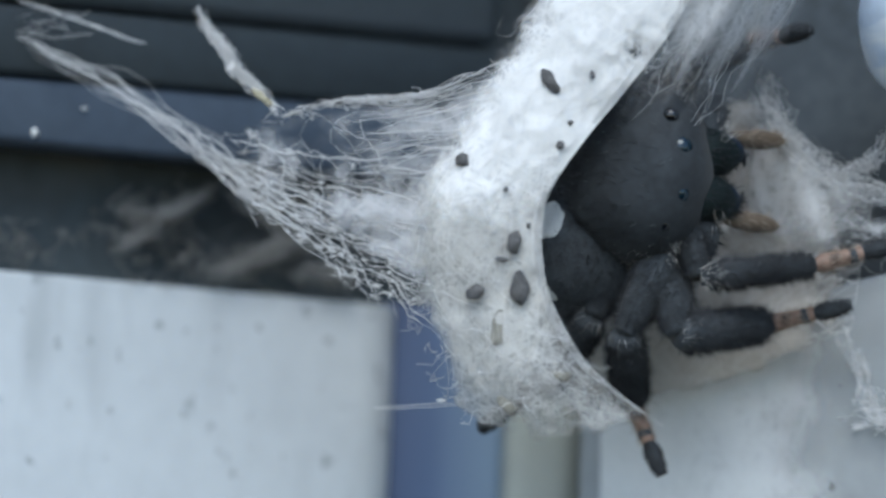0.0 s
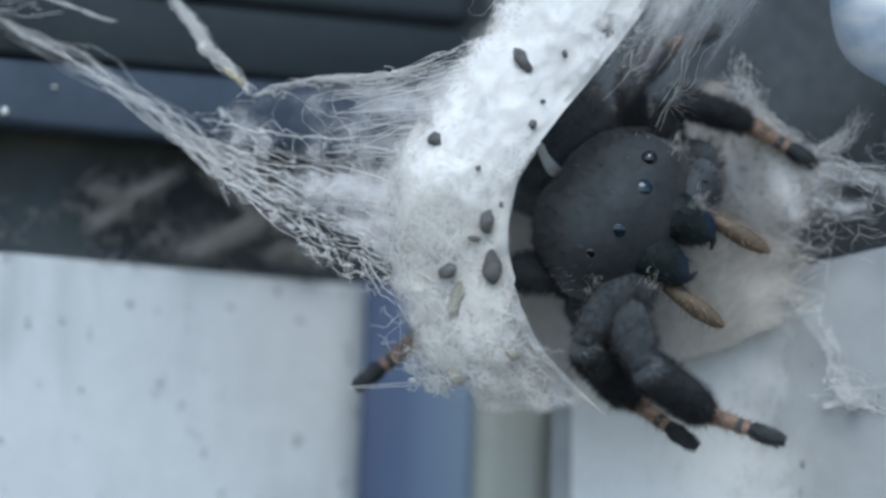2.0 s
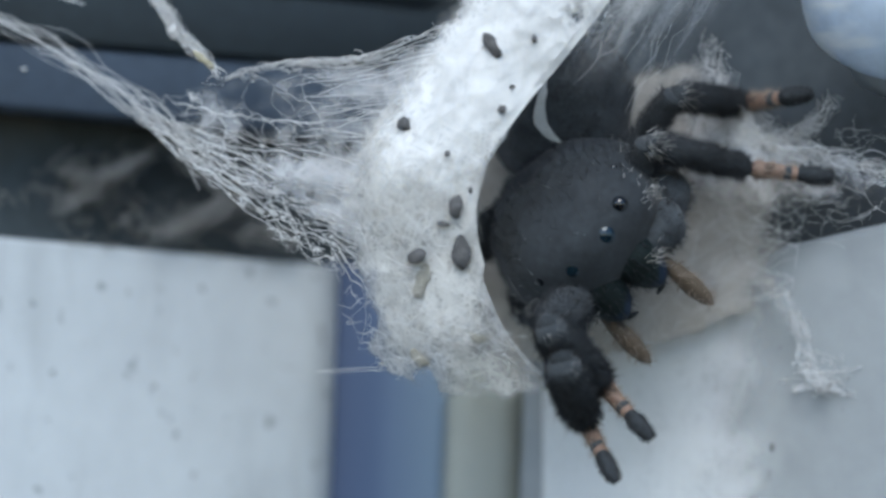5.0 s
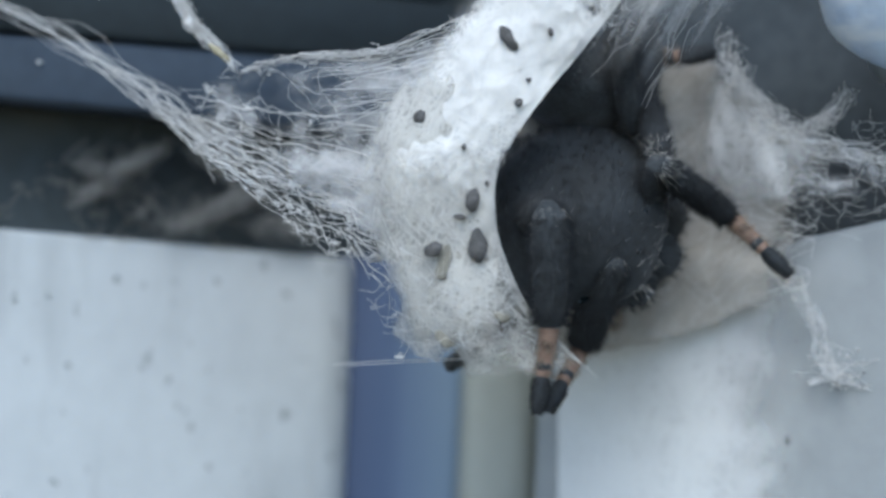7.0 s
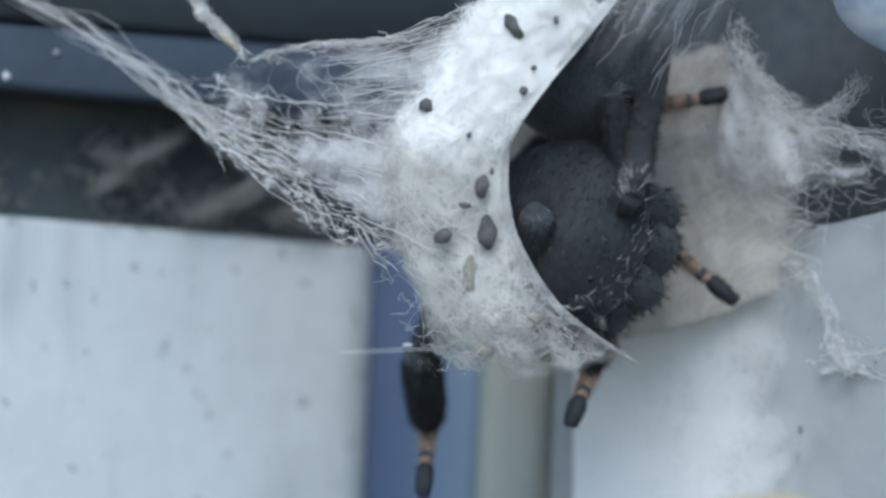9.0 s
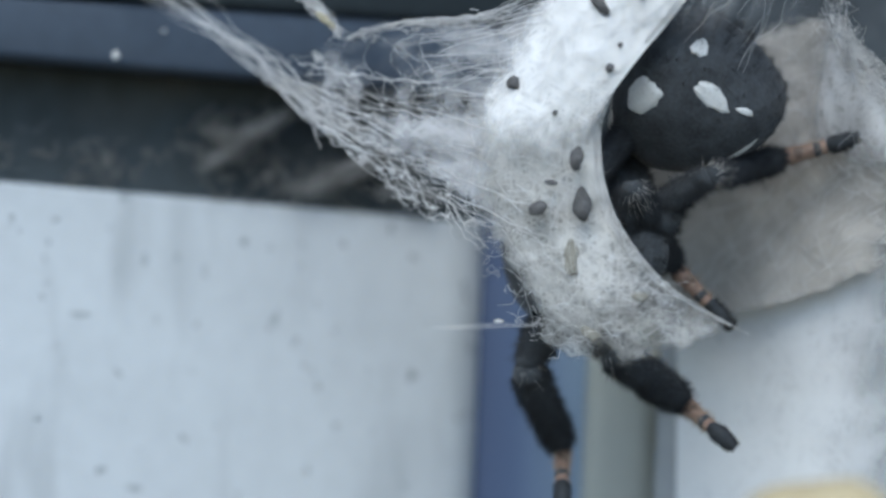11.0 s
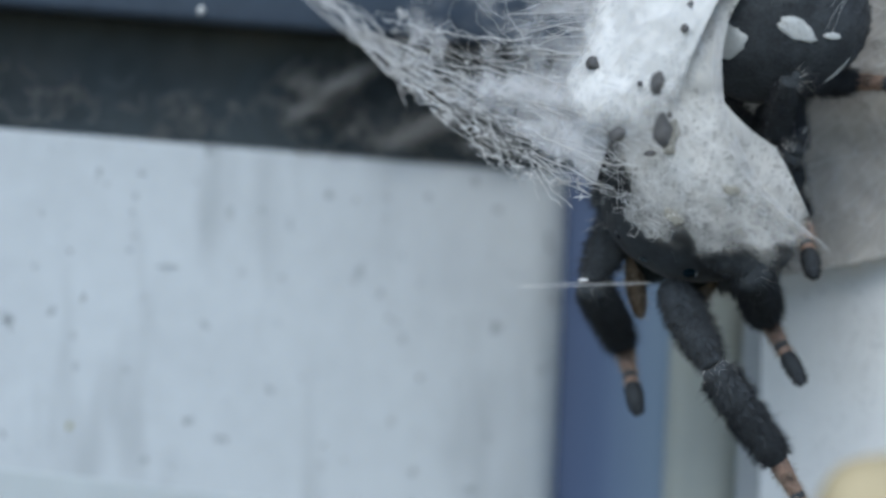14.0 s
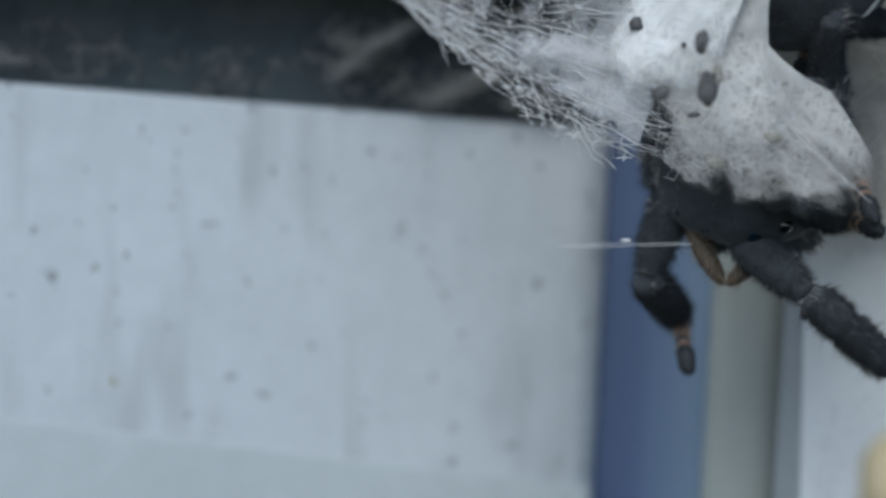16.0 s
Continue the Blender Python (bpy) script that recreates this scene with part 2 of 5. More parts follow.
def tube(points, radii, sides=8, bm=None):
    """A closed tube through points, its radius point by point."""
    bm = bm or bmesh.new()
    pts = [Vector(p) for p in points]
    rings = []
    for i, p in enumerate(pts):
        d = (pts[min(i + 1, len(pts) - 1)] - pts[max(i - 1, 0)]).normalized()
        side = d.cross(Vector((0.13, 0.95, 0.27))).normalized()
        up = side.cross(d)
        rings.append([bm.verts.new(p + (side * math.cos(a) + up * math.sin(a)) * radii[i]) for a in (2 * math.pi * k / sides for k in range(sides))])
    for a, b in zip(rings, rings[1:]):
        for k in range(sides):
            bm.faces.new((a[k], a[(k + 1) % sides], b[(k + 1) % sides], b[k]))
    bm.faces.new(rings[0][::-1])
    bm.faces.new(rings[-1])
    return bm


class Threads:
    """Many thin three-sided threads gathered into one mesh."""

    def __init__(self):
        self.v, self.f = [], []

    def add(self, pts, r):
        n0 = len(self.v)
        for i, p in enumerate(pts):
            q, o = pts[min(i + 1, len(pts) - 1)], pts[max(i - 1, 0)]
            d = Vector(q) - Vector(o)
            if d.length < 1e-6:
                d = Vector((1, 0, 0))
            d.normalize()
            s = d.cross(Vector((0.1, 0.9, 0.3))).normalized()
            u = s.cross(d)
            rr = r if 0 < i < len(pts) - 1 else r * 0.5
            for k in range(3):
                a = 2.0944 * k
                w = Vector(p) + (s * math.cos(a) + u * math.sin(a)) * rr
                self.v.append((w.x, w.y, w.z))
        for i in range(len(pts) - 1):
            for k in range(3):
                a, b = n0 + 3 * i + k, n0 + 3 * i + (k + 1) % 3
                self.f.append((a, b, b + 3, a + 3))

    def link(self, name, mat, parent=None):
        return from_lists(name, self.v, self.f, mat, parent)


def curve_between(a, b, n, sag, wob, rng):
    a, b = Vector(a), Vector(b)
    off = Vector((rng.uniform(-1, 1), rng.uniform(-1, 1), rng.uniform(-1, 1))) * sag
    seed = Vector((rng.uniform(0, 90), rng.uniform(0, 90), rng.uniform(0, 90)))
    out = []
    for i in range(n):
        t = i / (n - 1)
        p = a.lerp(b, t) + off * 4 * t * (1 - t)
        w = noise.noise_vector(seed + Vector((t * n * 0.45, 0, 0))) * wob * min(1, 6 * t * (1 - t) + 0.1)
        out.append(p + w)
    return out


def along(rows, t):
    """A place on a polyline of equal steps."""
    s = t * (len(rows) - 1)
    i = min(int(s), len(rows) - 2)
    # Catmull-Rom
    p = [Vector(rows[max(0, min(len(rows) - 1, i + k))]) for k in (-1, 0, 1, 2)]
    u = s - i
    return 0.5 * ((2 * p[1]) + (p[2] - p[0]) * u + (2 * p[0] - 5 * p[1] + 4 * p[2] - p[3]) * u * u + (3 * p[1] - p[0] - 3 * p[2] + p[3]) * u ** 3)


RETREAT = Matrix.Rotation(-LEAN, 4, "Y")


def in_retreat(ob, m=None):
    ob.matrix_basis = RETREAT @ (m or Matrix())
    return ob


# ---- walls of the corner ----
def board(name, a, b, z0, z1, thick, mat, label, bevel, slope=0.0, slope0=0.0, end=0.0, category="wall"):
    """An upright board between plan points a and b (mm), its front face towards the eye; slope and slope0 lift its top and foot per mm along,
    end rounds its last upright edge."""
    d = Vector((b[0] - a[0], b[1] - a[1], 0))
    length = d.length
    bm = box(0, length, 0, thick, z0, z1)
    if end:
        es = [e for e in bm.edges if all(v.co.x > length - 0.01 and v.co.y < 0.01 for v in e.verts)]
        bmesh.ops.bevel(bm, geom=es, offset=end, segments=8, profile=0.5, affect="EDGES")
    bmesh.ops.bevel(bm, geom=[e for e in bm.edges if e.is_manifold and e.calc_face_angle(0) > 1.0], offset=bevel, segments=3, profile=0.5, affect="EDGES")
    for v in bm.verts:
        v.co.z += (slope if v.co.z > (z0 + z1) / 2 else slope0) * v.co.x
    ob = link(name, bm, mat, smooth=True)
    ob.matrix_world = Matrix.Translation((a[0] * MM, a[1] * MM, 0)) @ Matrix.Rotation(math.atan2(d.y, d.x), 4, "Z")
    return tagged(ob, label, category, kind="structure")


LEFT_A, LEFT_B = (-60, -12), (-2.0, 14.1)
RIGHT_A, RIGHT_B = (4.3, 11), (47.0, -18.3)
board("wall_left", LEFT_A, LEFT_B, -200, -1.58, 6, WHITE_BOARD, "white painted board with small dark specks and streaks", 0.15, -0.0475, end=2.0)
board("baseboard", (-60, -12.05), (-2.6, 13.78), -200, -10.44, 0.19, LOWER_BOARD, "pale grey-green lower strip of the white board", 0.07, -0.124)
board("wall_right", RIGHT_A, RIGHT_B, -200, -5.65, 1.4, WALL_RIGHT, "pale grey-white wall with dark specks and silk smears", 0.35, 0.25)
board("wall_behind_left", (-60, -10.6), (2, 17.4), -12, 14, 2, DARK, "dark dusty gap above the white board", 0.1)
board("wall_behind_right", (3.2, 14.5), (48, -16.3), -12, 30, 2, SLATE_RIGHT, "dark slate frame above the pale wall", 0.1)
tagged(link("wall_back", box(-80, 80, 26, 30, -200, 120, 0.2), DARK), "dark wall far behind the corner", "wall", kind="structure")
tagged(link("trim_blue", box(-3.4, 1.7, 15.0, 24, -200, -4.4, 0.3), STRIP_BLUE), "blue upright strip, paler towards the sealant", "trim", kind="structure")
tagged(link("trim_beige", box(1.7, 4.7, 12.2, 24, -200, -4.0, 1.0, 4), BEIGE), "beige sealant strip beside the pale wall", "trim", kind="structure")
board("rail_lower", (-60, -13.9), (1.0, 13.6), 1.95, 2.7, 7, BLUE, "blue-grey painted lower face of the rail", 0.25, 0.0, -0.03, category="rail")
board("rail_upper", (-60, -14.1), (1.0, 13.4), 2.72, 5.2, 8, SLATE, "dark slate painted upper face of the rail", 0.3, category="rail")
board("rail_top", (-60, -14.4), (1.0, 13.1), 5.22, 60.0, 9, SLATE_PALE, "dark slate painted frame above the rail", 0.6, category="rail")


# ---- silk ----
LEFT_EDGE = [(1.6, 6.0), (0.7, 4.2), (-0.3, 2.5), (-1.3, 0.8), (-2.1, -0.8), (-2.5, -2.7), (-2.3, -4.0), (-1.6, -5.6), (-1.0, -7.2), (0.2, -9.0)]
RIGHT_EDGE = [(7.4, 6.0), (6.35, 4.0), (5.0, 2.2), (3.75, 0.7), (2.72, -0.8), (2.38, -2.0), (2.45, -3.6), (2.95, -5.0), (3.95, -6.5), (6.0, -8.2)]


def flap_at(s, t):
    """The front wall of the silk retreat: s from its hidden side (0) to the open edge (1), t from the top down."""
    a, b = along([(x, 0, z) for x, z in LEFT_EDGE], t), along([(x, 0, z) for x, z in RIGHT_EDGE], t)
    p = a.lerp(b, s)
    p.y = 1.7 - 2.0 * math.sin(math.pi * 0.5 * min(1, max(0, s * 1.25))) ** 0.8 + 0.35 * s * s + 0.5 * max(0.0, t - 0.75) * 4
    k = noise.noise((p.x * 0.5, p.z * 0.35, 3)) * 0.28 + noise.noise((p.x * 1.3, p.z * 1.0, 8)) * 0.10 + noise.noise((p.x * 3.1, p.z * 2.6, 5)) * 0.035
    return Vector((p.x, p.y + k, p.z))


def flap_spot(x, z):
    """The place on the flap that stands before (x, z)."""
    places = [(i / 24, j / 60) for i in range(25) for j in range(61)]
    best = min(places, key=lambda st: (flap_at(*st).x - x) ** 2 + (flap_at(*st).z - z) ** 2)
    return flap_at(*best)


def sheet(nu, nv, at, mat, name, density, origin=(0, 0, 0), thick=0.0):
    """A sheet of silk; density says how closely it is woven, place by place."""
    bm = bmesh.new()
    o = Vector(origin)
    lay = bm.verts.layers.float.new("closeness")
    grid = [[bm.verts.new(at(i / nu, j / nv) - o) for i in range(nu + 1)] for j in range(nv + 1)]
    for j in range(nv + 1):
        for i in range(nu + 1):
            grid[j][i][lay] = max(-0.6, min(1.6, density(i / nu, j / nv)))
    for j in range(nv):
        for i in range(nu):
            four = (grid[j][i], grid[j + 1][i], grid[j + 1][i + 1], grid[j][i + 1])
            if max(v[lay] for v in four) > 0.0:
                bm.faces.new(four)
    bmesh.ops.delete(bm, geom=[v for v in bm.verts if not v.link_faces], context="VERTS")
    ob = link(name, bm, mat)
    if thick:
        md = ob.modifiers.new("thickness", "SOLIDIFY")
        md.thickness, md.use_rim = thick * MM, False
    return ob


def step(x, a, b):
    """0 before a, 1 after b, smooth between."""
    k = max(0.0, min(1.0, (x - a) / (b - a)))
    return k * k * (3 - 2 * k)


def rough(x, y, seed):
    """Uneven by about one, at three sizes."""
    return noise.noise((x, y, seed)) + 0.5 * noise.noise((x * 2.7, y * 2.7, seed + 3)) + 0.25 * noise.noise((x * 7.1, y * 7.1, seed + 5))


def main_at(s, t):
    return flap_at(s, t * 0.72)


def main_density(s, t):
    p = main_at(s, t)
    side = step(s + 0.10 * rough(p.x * 0.5, p.z * 0.7, 1), 0.02, 0.44)
    foot = 1 - step(t + 0.07 * rough(p.x * 0.5, p.z * 0.3, 4), 0.37, 0.95)
    lace = math.exp(-(((p.x - 5.25) / 0.5) ** 2 + ((p.z - 3.4) / 0.38) ** 2)) * (1.0 + 0.9 * rough(p.x * 2.6, p.z * 2.6, 2))
    rim = 1 - 0.45 * step(s, 0.93 if t > 0.6 else 0.985, 1.0) * step(t, 0.5, 0.7)
    return 1.3 * side * foot * rim - 1.0 * lace - 0.3 * (1 - side) - 0.3 * (1 - foot)


def skirt_at(s, t):
    p = flap_at(s, 0.26 + t * 0.74)
    return p + Vector((0, 0.14 + 0.16 * rough(p.x * 0.8, p.z * 0.6, 9) * t, 0))


def skirt_density(s, t):
    p = skirt_at(s, t)
    side = step(s + 0.16 * rough(p.x * 0.5, p.z * 0.6, 1), 0.02, 0.30)
    foot = 1 - step(t + 0.07 * rough(p.x * 0.6, p.z * 0.4, 4), 0.9 + 0.05 * step(s, 0.6, 0.95), 1.02)
    head = step(t, 0.0, 0.22)
    body = 0.88 - 0.18 * t + 0.24 * rough(p.x * 0.8, p.z * 0.6, 6)
    corner = 1 - 0.45 * step(s, 0.55, 0.95) * step(t, 0.6, 0.9)
    top = 1 - step(s, 0.7 + 1.2 * t, 0.8 + 1.2 * t)
    return body * side * foot * head * corner * top - 0.4 * (1 - side) - 0.4 * (1 - foot)


HINGE = Vector((2.8, -0.2, -1.2))
PIVOT = Vector((2.85, -0.3, -0.7))


def lip_at(s, t):
    """A straight-edged fold that lies behind the flap until the spider pulls it out."""
    t = 0.30 + 0.64 * t
    a, b = along([(x, 0, z) for x, z in LEFT_EDGE], t), along([(x, 0, z) for x, z in RIGHT_EDGE], t)
    edge = 0.96 if b.z > -0.8 else (2.8 + (b.z + 0.8) * 0.24 + 0.45 * math.sin(math.pi * min(1, (-0.8 - b.z) / 7)) - a.x) / (b.x - a.x)
    return flap_at(min(0.96, edge) * (0.12 + 0.88 * s), t) + Vector((0, 0.1, 0))


def lip_density(s, t):
    return 0.95 * (1 - step(t + 0.08 * rough(s * 3, t * 4, 3), 0.8, 1.0)) * step(s, 0.0, 0.35) * step(t, 0.08, 0.24) - 0.25 * t - 0.3 * (1 - step(t, 0.08, 0.24))


def back_at(s, t):
    top = along([(3.0, 6.0, 2.2), (6.6, 6.6, 2.4), (9.2, 6.0, 2.9), (10.5, 5.2, 1.8), (11.8, 4.5, 0.35), (14.0, 3.2, -0.9)], s)
    low = along([(1.4, 8.4, -7.8), (4.0, 8.4, -8.1), (6.3, 7.8, -7.85), (8.3, 6.7, -7.3), (10.6, 5.3, -6.3), (13.4, 3.6, -4.9)], s)
    p = top.lerp(low, t)
    p.y += 0.25 * math.sin(math.pi * t) + 0.3 * noise.noise((p.x * 0.45, p.z * 0.45, 1)) + 0.10 * noise.noise((p.x * 1.5, p.z * 1.1, 6))
    p.z += 0.12 * noise.noise((p.x * 2.1, 3, 7)) * t
    return p


def back_density(s, t):
    p = back_at(s, t)
    top = step(t + 0.05 * rough(p.x * 0.6, p.z * 0.6, 5), 0.0, 0.13)
    low = 1 - step(t + 0.018 * rough(p.x * 1.2, 0, 3), 0.955, 0.975)
    side = 1 - step(s + 0.09 * rough(p.x * 0.5, p.z * 0.5, 8), 0.70, 1.0)
    return (1.1 + 0.12 * rough(p.x * 0.4, p.z * 0.4, 2)) * top * low * (0.25 + 0.75 * side) - 0.4 * (1 - low) - 0.35 * (1 - top) - 0.42 * (1 - side)


def inner_at(s, t):
    p = back_at(0.42 + 0.56 * s, 0.03 + 0.66 * t)
    return p + Vector((0, -0.8 - 0.35 * noise.noise((s * 4, t * 2, 2)), 0))


def inner_density(s, t):
    p = inner_at(s, t)
    folds = 0.35 * noise.noise((p.x * 1.3 + p.z * 0.5, p.z * 0.25, 3)) + 0.2 * noise.noise((p.x * 3.4 + p.z * 1.2, p.z * 0.5, 8))
    return (0.8 + folds) * step(t, 0.0, 0.12) * (1 - step(t + 0.1 * rough(s * 4, t * 3, 2), 0.3, 0.8)) * step(s, 0.0, 0.3) * (1 - step(s, 0.6, 1.0)) - 0.08


def veil_at(s, t):
    a = along([(7.2, 0.3, 7.0), (6.0, 0.2, 4.2), (4.9, 0.7, 2.2), (4.0, 1.0, 0.4)], t)
    b = along([(12.2, 3.2, 7.0), (10.9, 3.4, 4.4), (9.6, 3.8, 2.2), (8.4, 3.6, -0.2)], t)
    p = a.lerp(b, s)
    p.y -= 1.5 * math.sin(math.pi * s) + 0.22 * math.sin(s * 19 + 2 * t) * (1 - t)
    return p


def veil_density(s, t):
    folds = 0.5 * noise.noise((s * 9, t * 0.9, 4)) + 0.25 * noise.noise((s * 24, t * 1.6, 9))
    return (0.34 + 0.34 * (1 - step(t, 0.3, 0.6)) + 0.8 * folds) * (1 - step(t + 0.12 * rough(s * 3, t * 2, 1), 0.5, 1.0)) * step(s, 0.0, 0.08) * (1 - step(s, 0.72, 1.0)) - 0.04


def on_flap(rng, th, count, s0, s1, t0, t1, r0, r1, origin, at=None):
    for _ in range(count):
        s, t = rng.uniform(s0, s1), rng.uniform(t0, t1)
        ds, dt = rng.uniform(-0.4, 0.4), rng.uniform(-0.16, 0.16)
        bow, pts = rng.uniform(-0.05, 0.05), []
        for k in range(10):
            u = k / 9
            q = flap_at(min(s1, max(s0 - 0.1, s + ds * u)), min(t1, max(t0, t + dt * u + bow * u * (1 - u) * 4)))
            pts.append(q - origin + Vector((rng.uniform(-.02, .02), -0.035 + rng.uniform(-.03, .015), rng.uniform(-.02, .02))))
        th.add(pts, rng.uniform(r0, r1))


def retreat():
    rng = random.Random(4)
    root = in_retreat(new("silk_retreat"))
    tagged(root, "dense white silk spider retreat slung across the corner", "spider nest")
    f = sheet(100, 150, main_at, SILK, "front_flap", main_density, thick=0.03)
    f["label"] = "thick white front wall of matted silk"
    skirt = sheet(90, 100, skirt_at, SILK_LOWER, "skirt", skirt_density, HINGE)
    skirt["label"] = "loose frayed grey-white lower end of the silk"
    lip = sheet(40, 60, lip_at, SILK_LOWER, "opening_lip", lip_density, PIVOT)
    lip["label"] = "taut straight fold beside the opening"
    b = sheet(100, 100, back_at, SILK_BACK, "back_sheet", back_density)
    b["label"] = "grey-beige back wall of silk, toned down for shade"
    veil = sheet(60, 50, veil_at, SILK_VEIL, "veil", veil_density)
    veil["label"] = "sheer folded veil of silk over the opening"
    inner = sheet(60, 50, inner_at, SILK_INNER, "inner_veil", inner_density)
    inner["label"] = "pale translucent inner layer of silk"
    for ob in (f, skirt, lip, b, veil, inner):
        ob.parent = root
    lip.location = PIVOT * MM
    skirt.location = HINGE * MM
    zero = Vector((0, 0, 0))
    th = Threads()
    on_flap(rng, th, 90, 0.15, 0.98, 0.0, 0.66, 0.003, 0.008, zero)
    tagged(th.link("matted_threads", FIBRE, f), kind="stuff")
    th = Threads()
    on_flap(rng, th, 70, 0.15, 1.0, 0.5, 0.93, 0.003, 0.009, HINGE)
    for _ in range(12):                     # curls that stand off the hidden side
        a = flap_at(rng.uniform(0.0, 0.25), rng.uniform(0.6, 0.9)) - HINGE
        c = a + Vector((rng.uniform(-0.8, 0.2), rng.uniform(-0.2, 0.4), rng.uniform(-0.6, 0.4)))
        th.add(curve_between(a, c, 9, 0.4, 0.2, rng), rng.uniform(0.006, 0.015))
    for _ in range(55):                     # frayed foot
        s = rng.uniform(0.1, 1)
        a = flap_at(s, rng.uniform(0.84, 0.93)) - HINGE
        c = a + Vector((rng.uniform(-0.9, 1.0), rng.uniform(-0.4, 0.5), rng.uniform(-0.6, 0.25)))
        th.add(curve_between(a, c, 8, 0.25, 0.22, rng), rng.uniform(0.004, 0.012))
    for k in range(6):                      # the taut edge of the opening
        th.add([flap_at(1.0 - 0.012 * k, 0.5 + (0.5 - 0.03 * k) * t / 40) - HINGE + Vector((rng.uniform(-.015, .015), 0.1 + rng.uniform(-.04, .02), 0)) for t in range(41)], 0.012)
    tagged(th.link("frayed_threads", FIBRE, skirt), kind="stuff")
    th = Threads()
    for k in range(5):
        th.add([flap_at(0.995 - 0.012 * k, 0.3 * t / 20) + Vector((rng.uniform(-.015, .015), rng.uniform(-.05, .01), 0)) for t in range(21)], 0.016)
    for _ in range(46):                     # lace across the hole
        a = Vector((5.25 + rng.gauss(0, 0.42), -0.5, 3.4 + rng.gauss(0, 0.32)))
        a.y = flap_spot(a.x, a.z).y - 0.02
        th.add(curve_between(a, a + Vector((rng.uniform(-0.6, 0.6), 0.02, rng.uniform(-0.5, 0.5))), 6, 0.1, 0.1, rng), rng.uniform(0.008, 0.02))
    tagged(th.link("edge_threads", FIBRE, f), kind="stuff")
    th = Threads()
    for _ in range(16):                     # threads gathered in the veil's folds
        s0, s1, t0, t1 = rng.uniform(0, 0.8), rng.uniform(0, 0.8), rng.uniform(0, 0.25), rng.uniform(0.35, 0.95)
        s1 = s0 + (s1 - s0) * 0.35
        seed = rng.uniform(0, 99)
        th.add([veil_at(s0 + (s1 - s0) * k / 13, t0 + (t1 - t0) * k / 13) + Vector((0, -0.03, 0)) + noise.noise_vector((seed, k * 0.4, 2)) * 0.35 for k in range(14)], rng.uniform(0.004, 0.009))
    tagged(th.link("veil_threads", FIBRE, veil), kind="stuff")
    # threads of the back wall, thick and tangled at its outer rim
    th = Threads()
    for _ in range(260):
        s, t = rng.uniform(0.3, 0.9), rng.uniform(0.05, 0.94)
        ds, dt = rng.uniform(-0.3, 0.3), rng.uniform(-0.3, 0.3)
        th.add([back_at(min(0.92, max(0, s + ds * k / 7)), min(0.95, max(0.04, t + dt * k / 7))) + Vector((0, -0.08, 0)) for k in range(8)], rng.uniform(0.004, 0.010))
    for _ in range(130):                    # threads gathered along its upper rim
        s = rng.uniform(0.42, 0.92)
        a, c = back_at(s, abs(rng.gauss(0, 0.06))), back_at(min(1, s + rng.uniform(0.03, 0.14)), abs(rng.gauss(0, 0.06)))
        th.add(curve_between(a + Vector((0, rng.uniform(-0.5, 0.1), 0)), c, 10, 0.22, 0.22, rng), rng.uniform(0.006, 0.02))
    for _ in range(90):
        s = rng.uniform(0, 0.9)
        a = back_at(s, rng.uniform(0.9, 0.955))
        c = a + Vector((rng.uniform(-0.6, 0.6), rng.uniform(-0.3, 0.2), rng.uniform(-0.18, 0.1)))
        th.add(curve_between(a, c, 6, 0.12, 0.1, rng), rng.uniform(0.005, 0.012))
    tagged(th.link("tangled_threads", FIBRE, b), kind="stuff")
    return f, lip, skirt


FLAP, LIP, SKIRT = retreat()

# the web that fans out from the retreat to the rail
FAN_LOW = [(-16.5, 6.6, 5.4), (-13.2, 5.6, 3.5), (-10.0, 4.7, 1.4), (-8.0, 4.0, -0.15), (-6.25, 3.4, -1.34), (-4.0, 2.6, -2.8), (-2.4, 2.1, -3.7), (-0.4, 1.2, -4.9)]
FAN_TOP = [(-16.2, 6.6, 6.2), (-12.4, 5.6, 4.3), (-9.3, 4.8, 2.6), (-7.6, 4.1, 1.6), (-6.0, 3.4, 1.75), (-4.2, 3.0, 2.2), (-1.2, 2.3, 2.4), (2.0, 1.0, 3.6)]
KNOT = [(-8.9, 5.0, 5.5), (-8.62, 4.8, 4.8), (-7.95, 4.4, 4.1), (-7.55, 4.1, 3.3), (-6.9, 3.7, 2.75), (-6.0, 3.3, 1.8)]


def fan_at(u, v):
    p = along(FAN_TOP, u).lerp(along(FAN_LOW, u), v)
    p.y += 0.5 * math.sin(math.pi * v) * u + 0.25 * noise.noise((p.x * 0.6, p.z * 0.6, 5))
    return p


def joined(flat, reach):
    """Pairs of neighbours with nobody inside the circle between them."""
    pairs = []
    gap = ((flat[:, None, :] - flat[None, :, :]) ** 2).sum(2)
    for i in range(len(flat)):
        for j in np.nonzero((gap[i] < reach ** 2) & (np.arange(len(flat)) > i))[0]:
            if (gap[i] + gap[j] < gap[i, j] * 0.999).sum() == 0:
                pairs.append((i, int(j)))
    return pairs


